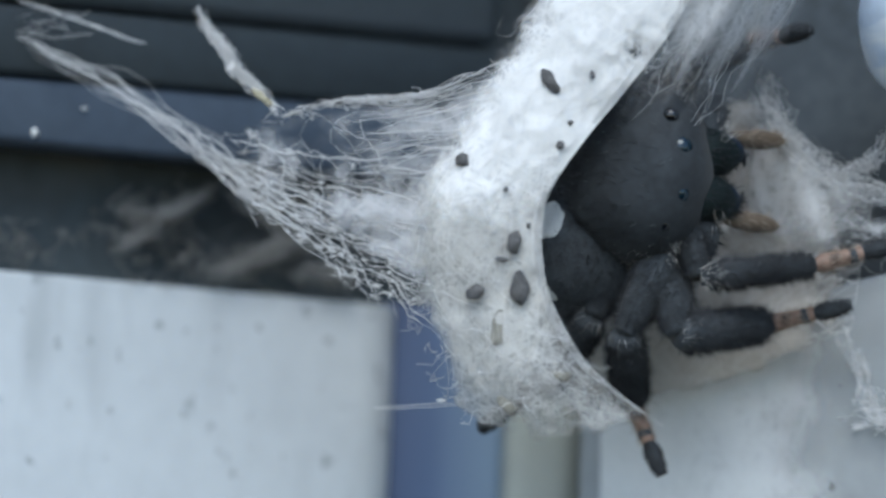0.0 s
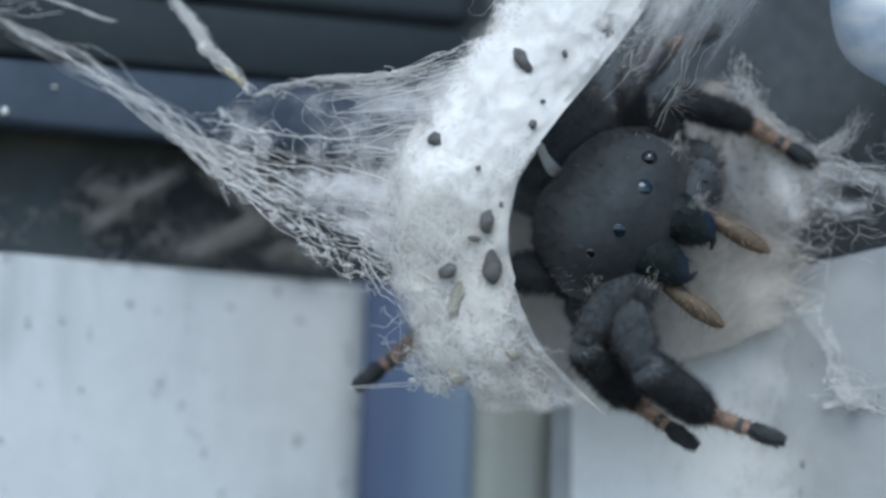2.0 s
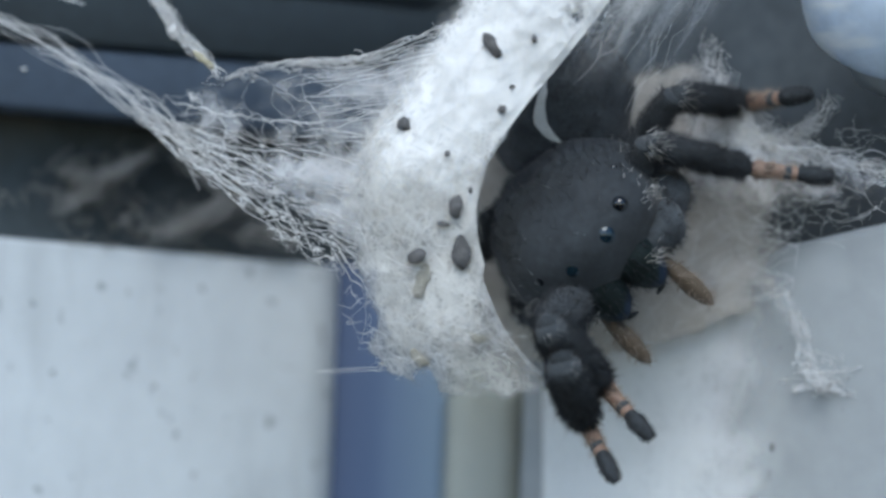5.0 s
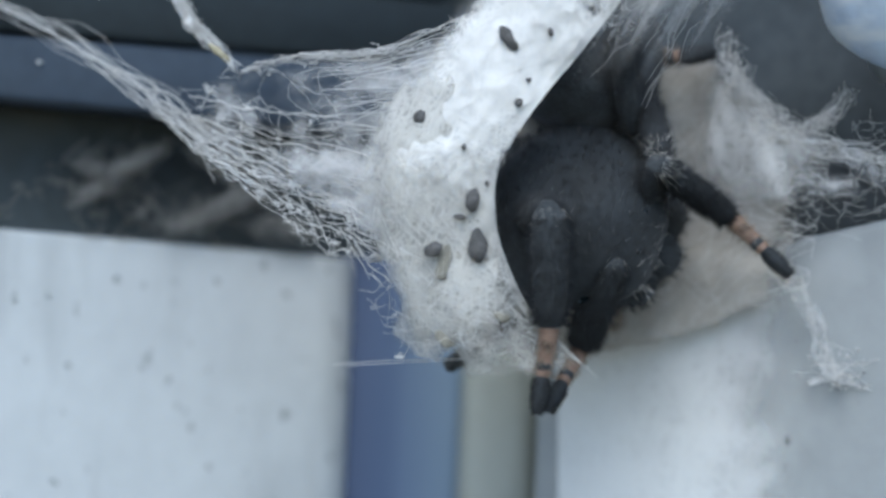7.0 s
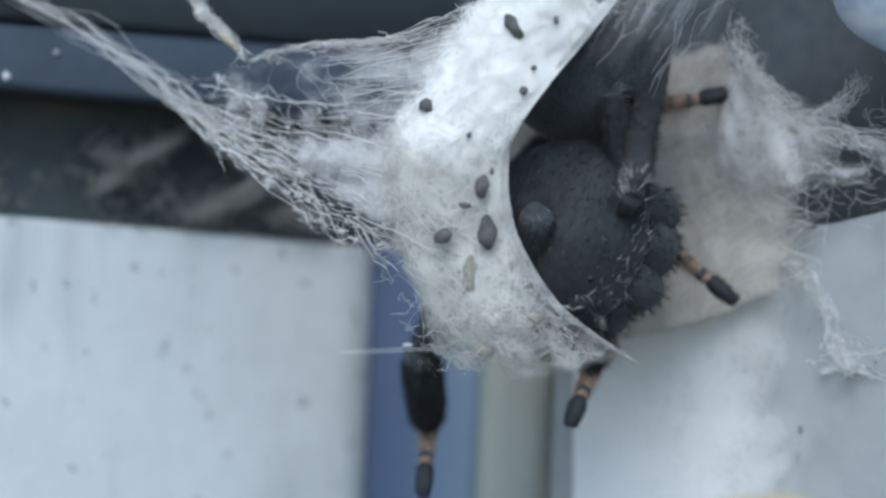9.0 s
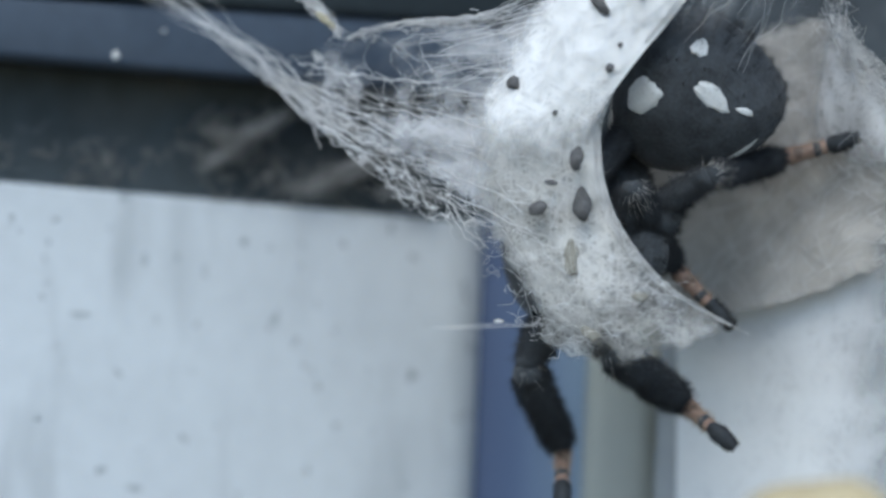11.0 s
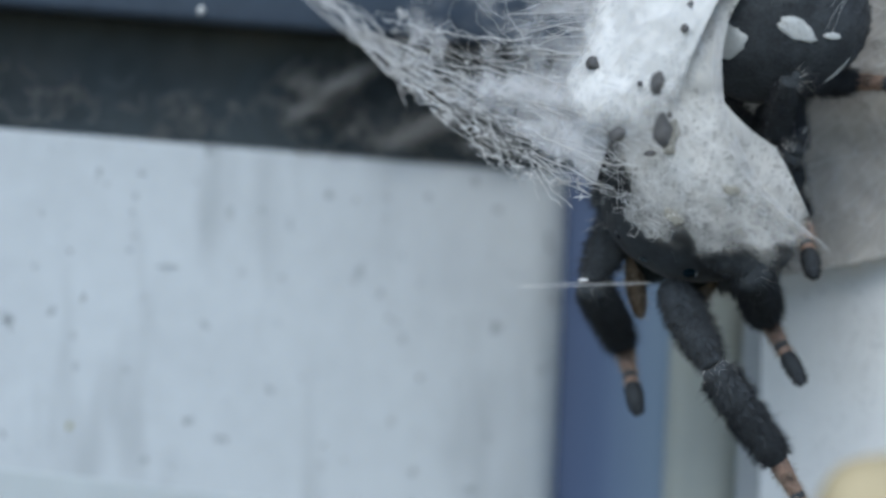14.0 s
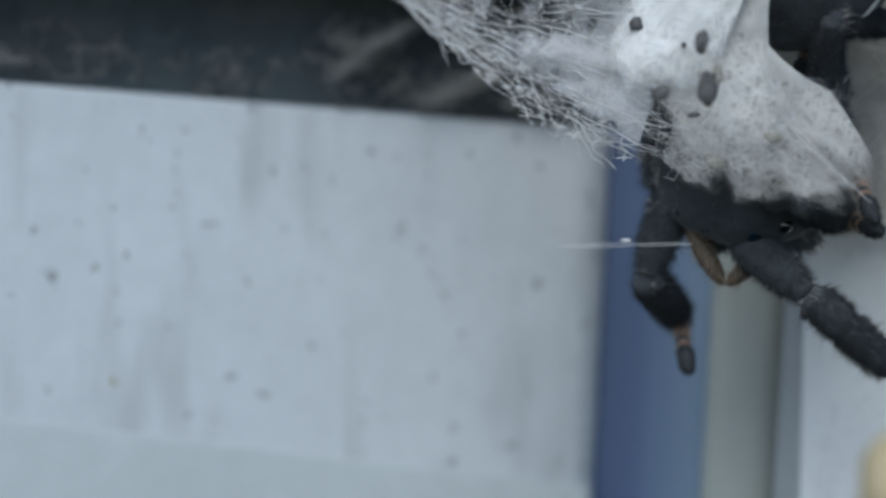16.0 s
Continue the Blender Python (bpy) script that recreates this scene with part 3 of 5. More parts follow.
def fan():
    rng = random.Random(21)
    root = in_retreat(new("silk_web"))
    tagged(root, "torn dusty white web stretched from the retreat to the rail", "spider web")

    def haze(u, v, lift):
        p = fan_at(u, v)
        holes = rough(p.x * 0.7, p.z * 1.1, 2 + lift) * 0.4
        dense = 0.16 + 0.46 * step(u, 0.66, 1.0) + 0.16 * step(v, 0.25, 0.75) * (1 - step(v, 0.85, 1.0)) * step(u, 0.45, 0.7) + lift
        edge = step(v, 0.0, 0.10) * (1 - step(v + 0.08 * rough(p.x * 0.9, p.z * 0.9, 7), 0.80, 1.02)) * step(u, 0.36, 0.52)
        return (dense + holes) * edge - 0.05
    film = sheet(120, 70, lambda s, v: fan_at(0.34 + 0.66 * s, v), SILK_THIN, "film", lambda s, v: haze(0.34 + 0.66 * s, v, 0.0))
    film["label"] = "thin torn film of silk"
    layer = sheet(90, 60, lambda s, v: fan_at(0.5 + 0.5 * s, v) + Vector((0, -0.4 + 0.3 * noise.noise((s * 4, v * 3, 8)), 0)), SILK_THIN, "outer_film",
                  lambda s, v: haze(0.5 + 0.5 * s, v, -0.12) * step(s, 0.0, 0.25))
    for ob in (film, layer):
        ob.parent = root
    th = Threads()
    for k in range(34):                     # the long strands of the lower bundle
        u0 = 0.0 if k < 11 else rng.uniform(0.15, 0.62)
        u1 = rng.uniform(0.6, 1.0)
        if u1 - u0 < 0.15:
            continue
        v = 1.04 - abs(rng.gauss(0, 0.22)) if k > 10 else rng.gauss(0.72, 0.14)
        dv = rng.uniform(-0.16, 0.06)
        seed = rng.uniform(0, 99)
        pts = []
        for i in range(26):
            u = u0 + (u1 - u0) * i / 25
            pts.append(fan_at(u, v + dv * i / 25) + noise.noise_vector((seed, u * 9, 0)) * (0.75 - 0.55 * u) + noise.noise_vector((seed, u * 30, 5)) * 0.16 + noise.noise_vector((seed, u * 90, 7)) * 0.05)
        th.add(pts, rng.choice((0.006, 0.009, 0.013, 0.018, 0.026)))
    for k in range(3):                      # a second, fainter strand above
        th.add([Vector((-16 + 5.2 * i / 11, 6.2 - i * 0.08, 6.3 - 1.95 * i / 11)) + noise.noise_vector((k * 7.0, i * 0.5, 1)) * 0.16 for i in range(12)], rng.uniform(0.01, 0.02))
    for _ in range(16):                     # the gathered upper edge
        u0, u1 = rng.uniform(0.52, 0.75), rng.uniform(0.8, 1.0)
        v, seed = abs(rng.gauss(0, 0.02)), rng.uniform(0, 99)
        th.add([fan_at(u0 + (u1 - u0) * i / 29, v) + noise.noise_vector((seed, i * 0.5, 0)) * 0.17 + noise.noise_vector((seed, i * 1.3, 6)) * 0.06 for i in range(30)], rng.uniform(0.008, 0.022))
    for _ in range(90):                     # fluff caught on the upper edge
        a = fan_at(rng.uniform(0.56, 1.0), abs(rng.gauss(0, 0.03)))
        c = a + Vector((rng.gauss(0.1, 0.35), rng.gauss(0, 0.1), rng.gauss(-0.02, 0.14)))
        th.add(curve_between(a, c, 7, 0.12, 0.1, rng), rng.uniform(0.007, 0.02))
    # the net: knots joined to their neighbours, its cells drawn out along the bundle
    knots = []
    while len(knots) < 330:
        u, v = 1 - abs(rng.gauss(0, 0.27)), rng.uniform(0.0, 1.0) ** 0.6 * 1.17
        sagging = 1.0 + 0.16 * math.sin(math.pi * min(1, max(0, (u - 0.4) / 0.6)))
        if u < 0.33 or v > sagging or (v < 0.5 and rng.random() < 0.35):
            continue
        knots.append(fan_at(u, v) + Vector((0, rng.uniform(-0.3, 0.3), 0)))
    spots = np.array([tuple(p) for p in knots])
    flat = spots @ np.array([[0.82 * 0.62, 0.0, -0.57 * 0.62], [0.57, 0.0, 0.82]]).T
    for i, j in joined(flat, 1.6):
        if rng.random() < 0.16:
            continue
        a, c = knots[i], knots[j]
        th.add(curve_between(a, c, 7, 0.14, 0.1, rng), rng.choice((0.006, 0.008, 0.011, 0.015, 0.022)))
    for i in rng.sample(range(len(knots)), 130):   # silk gathered at the knots
        o = knots[i]
        for _ in range(rng.choice((2, 3, 4))):
            d = Vector((rng.gauss(0.07, 0.11), rng.gauss(0, .03), rng.gauss(-0.04, .08)))
            th.add(curve_between(o - d, o + d, 5, 0.06, 0.05, rng), rng.uniform(0.011, 0.027))
    for _ in range(20):                     # loops that hang below the bundle
        u = rng.uniform(0.42, 0.95)
        a, c = fan_at(u, rng.uniform(0.9, 1.15)), fan_at(min(1, u + rng.uniform(0.03, 0.12)), rng.uniform(0.95, 1.3))
        th.add(curve_between(a, c, 10, 0.25, 0.22, rng), rng.uniform(0.007, 0.018))
    for _ in range(60):                     # threads that run from the web onto the retreat
        v = rng.uniform(0.05, 1.0)
        a, mid = fan_at(rng.uniform(0.72, 0.9), v), fan_at(1.0, v)
        c = flap_spot(mid.x + rng.uniform(0.2, 1.8), mid.z + rng.uniform(-0.8, 0.4)) + Vector((0, -0.04, 0))
        th.add(curve_between(a, c, 12, 0.25, 0.25, rng), rng.uniform(0.006, 0.018))
    tagged(th.link("threads", FIBRE, root), kind="stuff")
    th = Threads()
    for _ in range(110):
        seed, t0, t1 = rng.uniform(0, 99), rng.uniform(0, 0.7), rng.uniform(0.4, 1)
        th.add([along(KNOT, t0 + (t1 - t0) * k / 9) + noise.noise_vector((seed, k * 0.5, 3)) * 0.4 for k in range(10)], rng.uniform(0.006, 0.02))
    tagged(th.link("fuzz", FIBRE, root), kind="stuff")
    core = tube([along(KNOT, k / 12) for k in range(13)], [0.03, 0.04, 0.05, 0.11, 0.07, 0.15, 0.1, 0.19, 0.1, 0.08, 0.09, 0.06, 0.03], 8)
    for v in core.verts:
        v.co += noise.noise_vector(v.co * 2.2) * 0.2 + noise.noise_vector(v.co * 7) * 0.06
    part("twisted_strand", core, FIBRE, root, "twisted woolly strand")
    tip = ball(0.13, 0.1, 0.45, 14, 10, lambda p: p + noise.noise_vector(p * 4) * 0.08)
    tip = part("strand_tip", tip, TAN_FIBRE, root, "yellow-tan tip of the strand")
    tip.matrix_basis = Matrix.Translation((-6.55 * MM, 3.4 * MM, 2.3 * MM)) @ Matrix.Rotation(radians(-50), 4, "Y")
    th = Threads()
    for z in (0.0, 0.03):                   # a single taut thread below the retreat
        th.add(curve_between((-2.9, 2.6, -7.7 + z), (1.4, 2.4, -7.5 + z), 12, 0.05, 0.03, rng), 0.012)
    th.link("taut_thread", FIBRE, root)
    bead = part("thread_knot", ball(0.17, 0.08, 0.06, 12, 8), FIBRE, root)
    bead.location = (-0.75 * MM, 2.5 * MM, -7.43 * MM)
    th = Threads()
    for _ in range(7):
        a = Vector((rng.uniform(-16.8, -13), 6.0, rng.uniform(4.7, 5.3)))
        th.add(curve_between(a, a + Vector((rng.uniform(1, 3), -0.4, rng.uniform(-0.3, 0.8))), 8, 0.3, 0.3, rng), rng.uniform(0.004, 0.012))
    tagged(th.link("stray_threads", FIBRE, root), kind="stuff")
    return root


fan()


def side_web():
    rng = random.Random(33)
    root = in_retreat(new("tangled_web"))
    tagged(root, "crumpled white web between the retreat and the pale wall", "spider web")
    rim = [(9.9, 4.6, 3.4), (10.2, 4.3, 1.9), (10.9, 4.2, 0.4), (12.0, 4.1, -0.3), (13.2, 3.6, 0.4), (13.9, 3.4, 1.5)]
    th = Threads()
    for _ in range(80):
        seed, t0, t1 = rng.uniform(0, 99), rng.uniform(0, 0.8), rng.uniform(0.2, 1)
        th.add([along(rim, t0 + (t1 - t0) * k / 13) + noise.noise_vector((seed, k * 0.5, 3)) * 0.75 + Vector((0, 0, -0.1)) for k in range(14)], rng.uniform(0.004, 0.014))
    for _ in range(120):
        a = Vector((rng.uniform(10.2, 16.5), rng.uniform(2.6, 4.4), rng.uniform(-3.4, 0.3)))
        a.y = 5.0 - (a.x - 10) * 0.45
        c = a + Vector((rng.uniform(-1.6, 1.8), 0, rng.uniform(-1.0, 0.9)))
        c.y = 4.6 - (c.x - 10) * 0.45
        th.add(curve_between(a, c, 9, 0.4, 0.35, rng), rng.uniform(0.003, 0.007))
    for _ in range(60):
        t = rng.uniform(0, 1)
        a = along([(11.4, 4.0, -0.26), (12.8, 3.6, -0.6), (14.5, 3.0, -1.1), (15.8, 2.6, -1.6)], t)
        th.add(curve_between(a, a + Vector((rng.uniform(0.5, 2.2), -0.4, rng.uniform(-0.9, 0.1))), 9, 0.2, 0.2, rng), rng.uniform(0.006, 0.018))
    tagged(th.link("threads", FIBRE, root), kind="stuff")

    def film_density(s, t):
        return (0.3 + 0.5 * rough(s * 5, t * 4, 9)) * step(s, 0.0, 0.25) * step(t, 0.0, 0.15) * (1 - step(t, 0.5, 1.0)) * (1 - 0.5 * step(s, 0.7, 1.0)) - 0.04
    film = sheet(60, 40, lambda s, t: Vector((9.4 + 6.6 * s, 5.1 - 2.7 * s + 0.2 * noise.noise((s * 6, t * 4, 1)), 0.1 - 0.9 * s * (1 - t) - (3.3 - 0.4 * s) * t)), SILK_THIN, "film", film_density)
    film.parent = root
    th = Threads()                          # a smear of silk down the pale wall
    down = [(12.1, 4.6, -4.6), (12.7, 4.3, -6.2), (13.2, 4.0, -7.6), (13.9, 3.6, -8.6)]
    for _ in range(16):
        seed, t0, t1 = rng.uniform(0, 99), rng.uniform(0, 0.8), rng.uniform(0.2, 1)
        th.add([along(down, t0 + (t1 - t0) * k / 9) + noise.noise_vector((seed, k * 0.5, 3)) * 0.55 for k in range(10)], rng.uniform(0.004, 0.011))
    for _ in range(40):
        a = Vector((rng.uniform(12.6, 14.2), 3.9, rng.uniform(-8.4, -7.4)))
        th.add(curve_between(a, a + Vector((rng.uniform(-1, 1.4), -0.2, rng.uniform(-0.3, 0.3))), 7, 0.2, 0.2, rng), rng.uniform(0.006, 0.018))
    tagged(th.link("wall_threads", FIBRE, root), kind="stuff")
    def spread_at(s, t):                    # pale sheet added near the corner; its fade paints the wall's light falloff
        x = 4.7 + 11.5 * s
        return Vector((x, 10.75 - 0.686 * (x - 4.3) - 0.28, -4.9 + 0.05 * s - 13 * t + 0.25 * (x - 4.5) * (1 - t)))
    spread = sheet(70, 60, spread_at, WALL_LIT_TONE, "lit_tone_sheet",
                   lambda s, t: (1.0 + 0.1 * rough(s * 4, t * 4, 3)) * (1 - step(s + 0.06 * rough(s * 3, t * 5, 6), 0.38, 0.76)) * step(t, 0.0, 0.06) - 0.02)
    spread.parent = root
    for k, (rows, w) in enumerate(((down, 0.4), (((12.2, 4.9, -8.1), (13.4, 4.2, -8.4), (14.8, 3.4, -8.2)), 0.4))):
        smear = sheet(16, 40, lambda s, t: along(rows, t) + Vector((w * (s - 0.5) * 2, 0.3, w * (s - 0.5))) + noise.noise_vector((k * 9, t * 5, 1)) * 0.3, SILK_INNER, "silk_smear",
                      lambda s, t: (0.5 + 0.5 * rough(s * 3, t * 7, k * 7.0)) * (1 - step(abs(s - 0.5), 0.15, 0.5)) * (1 - step(abs(t - 0.5), 0.3, 0.5)) - 0.05)
        smear.parent = root
    return root


side_web()


def dust_web():
    rng = random.Random(8)
    root = in_retreat(new("dusty_cobweb"))
    tagged(root, "old grey-brown dusty cobweb in the dark gap", "cobweb")
    for cx, cz, n, w, h in ((-11.8, -1.4, 30, 1.6, 0.9), (-10.4, -2.4, 30, 1.4, 1.0), (-8.6, -2.8, 26, 1.6, 0.5), (-6.2, -2.6, 26, 1.8, 0.5), (-20, -1.6, 30, 2.5, 0.8), (-16, -2.4, 24, 2.0, 0.6)):
        th = Threads()
        for _ in range(n):
            x, z = rng.gauss(cx, w * 0.6), rng.gauss(cz, h * 0.6)
            a = Vector((x, 10.6 + (x + 10) * 0.4, z))
            c = a + Vector((rng.uniform(-1.3, 1.3), rng.uniform(-0.3, 0.3), rng.uniform(-0.7, 0.9)))
            th.add(curve_between(a, c, 9, 0.4, 0.4, rng), rng.uniform(0.01, 0.034))
        tagged(th.link("dusty_clump", FIBRE_DARK, root), kind="stuff")
    # drawn-out wisps that slant up to the rail
    for path, n in ((((-12.3, -2.4), (-11.0, -1.4), (-9.4, -0.4)), 46), (((-9.2, -3.3), (-7.6, -2.7), (-6.1, -1.8)), 46), (((-12.4, -0.9), (-11.6, -1.3), (-11.2, -2.2)), 20),
                    (((-8.4, -0.4), (-7.2, -1.2), (-5.4, -2.4)), 30), (((-6.4, -3.3), (-5.2, -3.2), (-4.2, -3.6)), 26), (((-24.6, -0.9), (-23.6, -1.5), (-22.2, -1.7)), 12)):
        th = Threads()
        way = [(x, 10.2 + (x + 10) * 0.4, z) for x, z in path]
        for _ in range(n * 2):
            seed, t0, t1 = rng.uniform(0, 99), rng.uniform(-0.1, 0.7), rng.uniform(0.4, 1.1)
            th.add([along(way, min(1, max(0, t0 + (t1 - t0) * k / 10))) + noise.noise_vector((seed, k * 0.35, 3)) * 0.8 for k in range(11)], rng.uniform(0.006, 0.02))
        tagged(th.link("wisp", FIBRE_WISP, root), kind="stuff")
    return root


dust_web()

# ---- droppings and specks ----
def pellet(name, x, y, z, w, h, d, turn, mat, label, seed, frame_m=None, group="droppings on the silk"):
    bm = ball(w / 2, d / 2, h / 2, 16, 12)
    for v in bm.verts:
        v.co += noise.noise_vector(Vector((v.co.x, v.co.y, v.co.z)) * (2.2 / max(w, h)) + Vector((seed * 7.1, 0, 0))) * 0.22 * min(w, h)
    ob = link(name, bm, mat)
    ob.matrix_basis = (frame_m or RETREAT) @ Matrix.Translation((x * MM, y * MM, z * MM)) @ Matrix.Rotation(radians(turn), 4, "Y")
    return tagged(ob, label, "dropping", group)


DROPPINGS = []
for i, (x, z, w, h, turn) in enumerate(((2.6, 2.37, 0.42, 0.85, -32), (0.0, 0.0, 0.42, 0.42, 0), (1.8, -3.83, 0.56, 1.05, 4), (0.29, -3.97, 0.66, 0.42, -25), (1.55, -2.6, 0.42, 0.7, 8),
                                        (1.22, -0.86, 0.18, 0.18, 0), (3.3, 1.26, 0.16, 0.16, 0), (2.95, 0.5, 0.24, 0.26, 0), (3.9, 2.5, 0.17, 0.26, 0), (1.1, -3.0, 0.45, 0.18, 10), (1.9, -2.05, 0.14, 0.2, 0))):
    p = flap_spot(x, z)
    DROPPINGS.append(pellet("dropping", p.x, p.y - 0.1, p.z, w, h, min(w, h) * 0.6, turn, FRASS, "small dark dropping stuck to the white silk", i))
for x, z, w, h, turn in ((0.95, -5.2, 0.45, 1.1, 8), (1.3, -7.4, 0.8, 0.5, 20), (2.9, -6.6, 0.7, 0.35, 10)):
    p = flap_spot(x, z) + Vector((0, 0.1, 0)) - HINGE
    husk = part("husk", ball(w / 2, 0.035, h / 2, 14, 10, lambda q: q + noise.noise_vector(q * 3) * 0.12), HUSK, SKIRT, "pale tan husk matted into the silk")
    husk.matrix_basis = Matrix.Translation(p * MM) @ Matrix.Rotation(radians(turn), 4, "Y")


def wall_frame(a, b):
    return Matrix.Translation((a[0] * MM, a[1] * MM, 0)) @ Matrix.Rotation(math.atan2(b[1] - a[1], b[0] - a[0]), 4, "Z")


WALL_SPECK = material("grey_speck", (0.11, 0.115, 0.12), 0.8, vary=0.4, scale=2000, fine=8000)
WALL_SMUDGE = material("grey_smudge", (0.36, 0.39, 0.41), 0.8, vary=0.2, scale=1500, fine=6000)
YELLOW_SPECK = material("yellow_speck", (0.3, 0.27, 0.12), 0.8, vary=0.3, scale=2000, fine=8000)
for i, (x, z, w, h, m) in enumerate(((45.12, -9.52, .13, .28, 0), (44.75, -14.19, .25, .22, 2), (42.3, -16.35, .13, .14, 0), (40.9, -3.6, .15, .15, 0), (45.85, -5.42, .16, .22, 1), (43.4, -8.43, .2, .2, 1),
                                     (52.3, -8.67, .22, .3, 1), (52.6, -17.1, .2, .2, 1), (51.5, -6.2, .22, .35, 1), (56.6, -14.0, .25, .35, 1), (44.8, -10.9, .18, .3, 1), (43.6, -6.5, .16, .25, 1),
                                     (48.1, -8.34, .8, .18, 1), (47.1, -4.98, .4, .15, 1), (50.3, -6.3, .2, .5, 1), (46.7, -12.1, .25, .25, 1), (54.0, -15.6, .2, .3, 1), (55, -8.7, .3, .2, 1))):
    pellet("speck", x, 0.0, z, w, h, 0.08, 0, (WALL_SPECK, WALL_SMUDGE, YELLOW_SPECK)[m], ("dark speck on the white board", "faint grey speck on the white board", "yellow-brown speck on the white board")[m], i + 50,
           wall_frame(LEFT_A, LEFT_B), "specks on the white board")
for i, (x, z, w, h) in enumerate(((12.5, -7.4, .12, .16), (7.8, -7.86, .2, .32), (9.95, -9.86, .28, .5), (9.9, -10.8, .12, .6), (4.16, -9.57, .2, .08), (6.95, -10.4, .1, .08), (11.7, -8.0, .12, .12),
                                  (14.2, -6.45, .16, .24), (9.7, -2.95, .14, .14), (10.1, -6.55, .14, .14))):
    pellet("speck", x, 0.0, z, w * 0.7, h * 0.75, 0.06, 0, WALL_SPECK, "dark speck on the pale wall", i + 80, wall_frame(RIGHT_A, RIGHT_B), "specks on the pale wall")

TUFT = material("white_tuft", (0.7, 0.71, 0.7), 0.7, vary=0.15, scale=2000, fine=7000, bump=0.5)
for i, (x, z, w, h) in enumerate(((49.6, 0.85, 0.26, 0.3), (51.25, 1.8, 0.2, 0.1))):
    pellet("silk_tuft", x, -0.05, z, w, h, 0.25, 10 * i, TUFT, "small white tuft of silk on the blue rail", i + 120, wall_frame((-60, -13.9), (1.0, 13.6)), "tufts on the rail")

# ---- other things in the corner ----
def plastic_knob():
    bm = ball(3.0, 2.0, 2.9, 40, 28, lambda p: p + noise.noise_vector(p * 0.35) * 0.35)
    ob = link("plastic_knob", bm, PLASTIC)
    in_retreat(ob, Matrix.Translation((15.2 * MM, 1.6 * MM, 4.4 * MM)))
    lobe = part("lower_lobe", ball(1.6, 1.2, 1.2, 24, 16, lambda p: p + noise.noise_vector(p * 0.6) * 0.25), PLASTIC_GREY, ob, "greyish lower lobe")
    lobe.location = (0.4 * MM, 0.9 * MM, -2.3 * MM)
    return tagged(ob, "milky pale blue rounded plastic knob under the frame", "knob")


plastic_knob()


def cream_peg():
    bm = box(-2.0, 2.4, -1.6, 1.6, -6.0, 1.4, 1.55, 8)
    for v in bm.verts:
        v.co += noise.noise_vector(v.co * 0.6) * 0.3
    ob = link("foam_peg", bm, CREAM)
    in_retreat(ob, Matrix.Translation((8.6 * MM, -10 * MM, -11.95 * MM)))
    return tagged(ob, "cream yellow foam peg standing before the wall", "peg")


cream_peg()

# ---- spider ----
# ---- spider keys ----
# Spider's thorax: seconds, place (right, up, depth in mm on the retreat), way it faces, way its back points
BODY = [
    (0, (5.38, -0.14, 3.2), (.67,-.74,-.05), (-.74,-.67,.05)),
    (1, (5.39, -0.13, 3.2), (.67,-.74,-.05), (-.74,-.67,.05)),
    (1.5, (7.18, -2.28, 3.2), (.5,-.84,-.2), (-.3,-.3,.9)),
    (2, (5.7, -2.1, 3.2), (.28,-.94,-.12), (-.82,-.2,.53)),
    (2.5, (5.35, -2.1, 3.2), (.24,-.96,-.1), (-.83,-.2,.52)),
    (3, (5.33, -2.25, 3.2), (.24,-.96,-.1), (-.83,-.2,.52)),
    (4, (5.37, -2.3, 3.2), (.24,-.96,-.1), (-.83,-.2,.52)),
    (4.5, (5.5, -2.75, 3.2), (.25,-.93,-.2), (-.82,-.3,.5)),
    (4.7, (5.45, -2.85, 3.2), (.25,-.9,-.3), (-.76,-.4,.5)),
    (5.7, (5.3, -3.1, 3.5), (.1,-.6,-.8), (-.4,-.8,.5)),
    (6.8, (4.95, -3.0, 3.9), (-.15,-.2,-.97), (-.15,-.95,.2)),
    (7.5, (4.9, -2.95, 3.9), (-.15,-.2,-.97), (-.15,-.95,.2)),
    (8.2, (4.7, -3.2, 3.9), (-.25,-.15,-.95), (-.1,-.97,.15)),
    (9.2, (4.00, -4.07, 3.2), (-.4,-.05,-.9), (-.6,-.8,.05)),
    (10.3, (1.8, -4.9, 4.8), (-.45,0,-.9), (-.95,-.3,0)),
    (11, (1.8, -4.9, 4.8), (-.45,0,-.9), (-.95,-.3,0)),
    (11.5, (1.7, -4.9, 4.8), (-.45,0,-.9), (-.95,-.3,0)),
    (12, (1.8, -5.2, 4.8), (-.45,0,-.9), (-.95,-.3,0)),
    (12.5, (1.7, -5.3, 4.8), (-.35,-.05,-.93), (-.8,-.6,.1)),
    (13, (1.9, -4.7, 4.8), (-.45,-.1,-.88), (-.5,-.85,.15)),
    (13.5, (2.4, -4.2, 4.5), (-.42,-.2,-.87), (-.1,-.95,.25)),
    (14, (2.7, -4.7, 4.4), (-.3,-.35,-.88), (.05,-.9,.4)),
    (14.5, (2.9, -4.75, 4.4), (-.2,-.35,-.9), (.02,-.9,.4)),
    (15, (3.05, -4.9, 4.4), (-.15,-.35,-.92), (0,-.9,.4)),
    (16, (2.95, -4.85, 4.4), (-.15,-.35,-.92), (0,-.9,.4)),
]
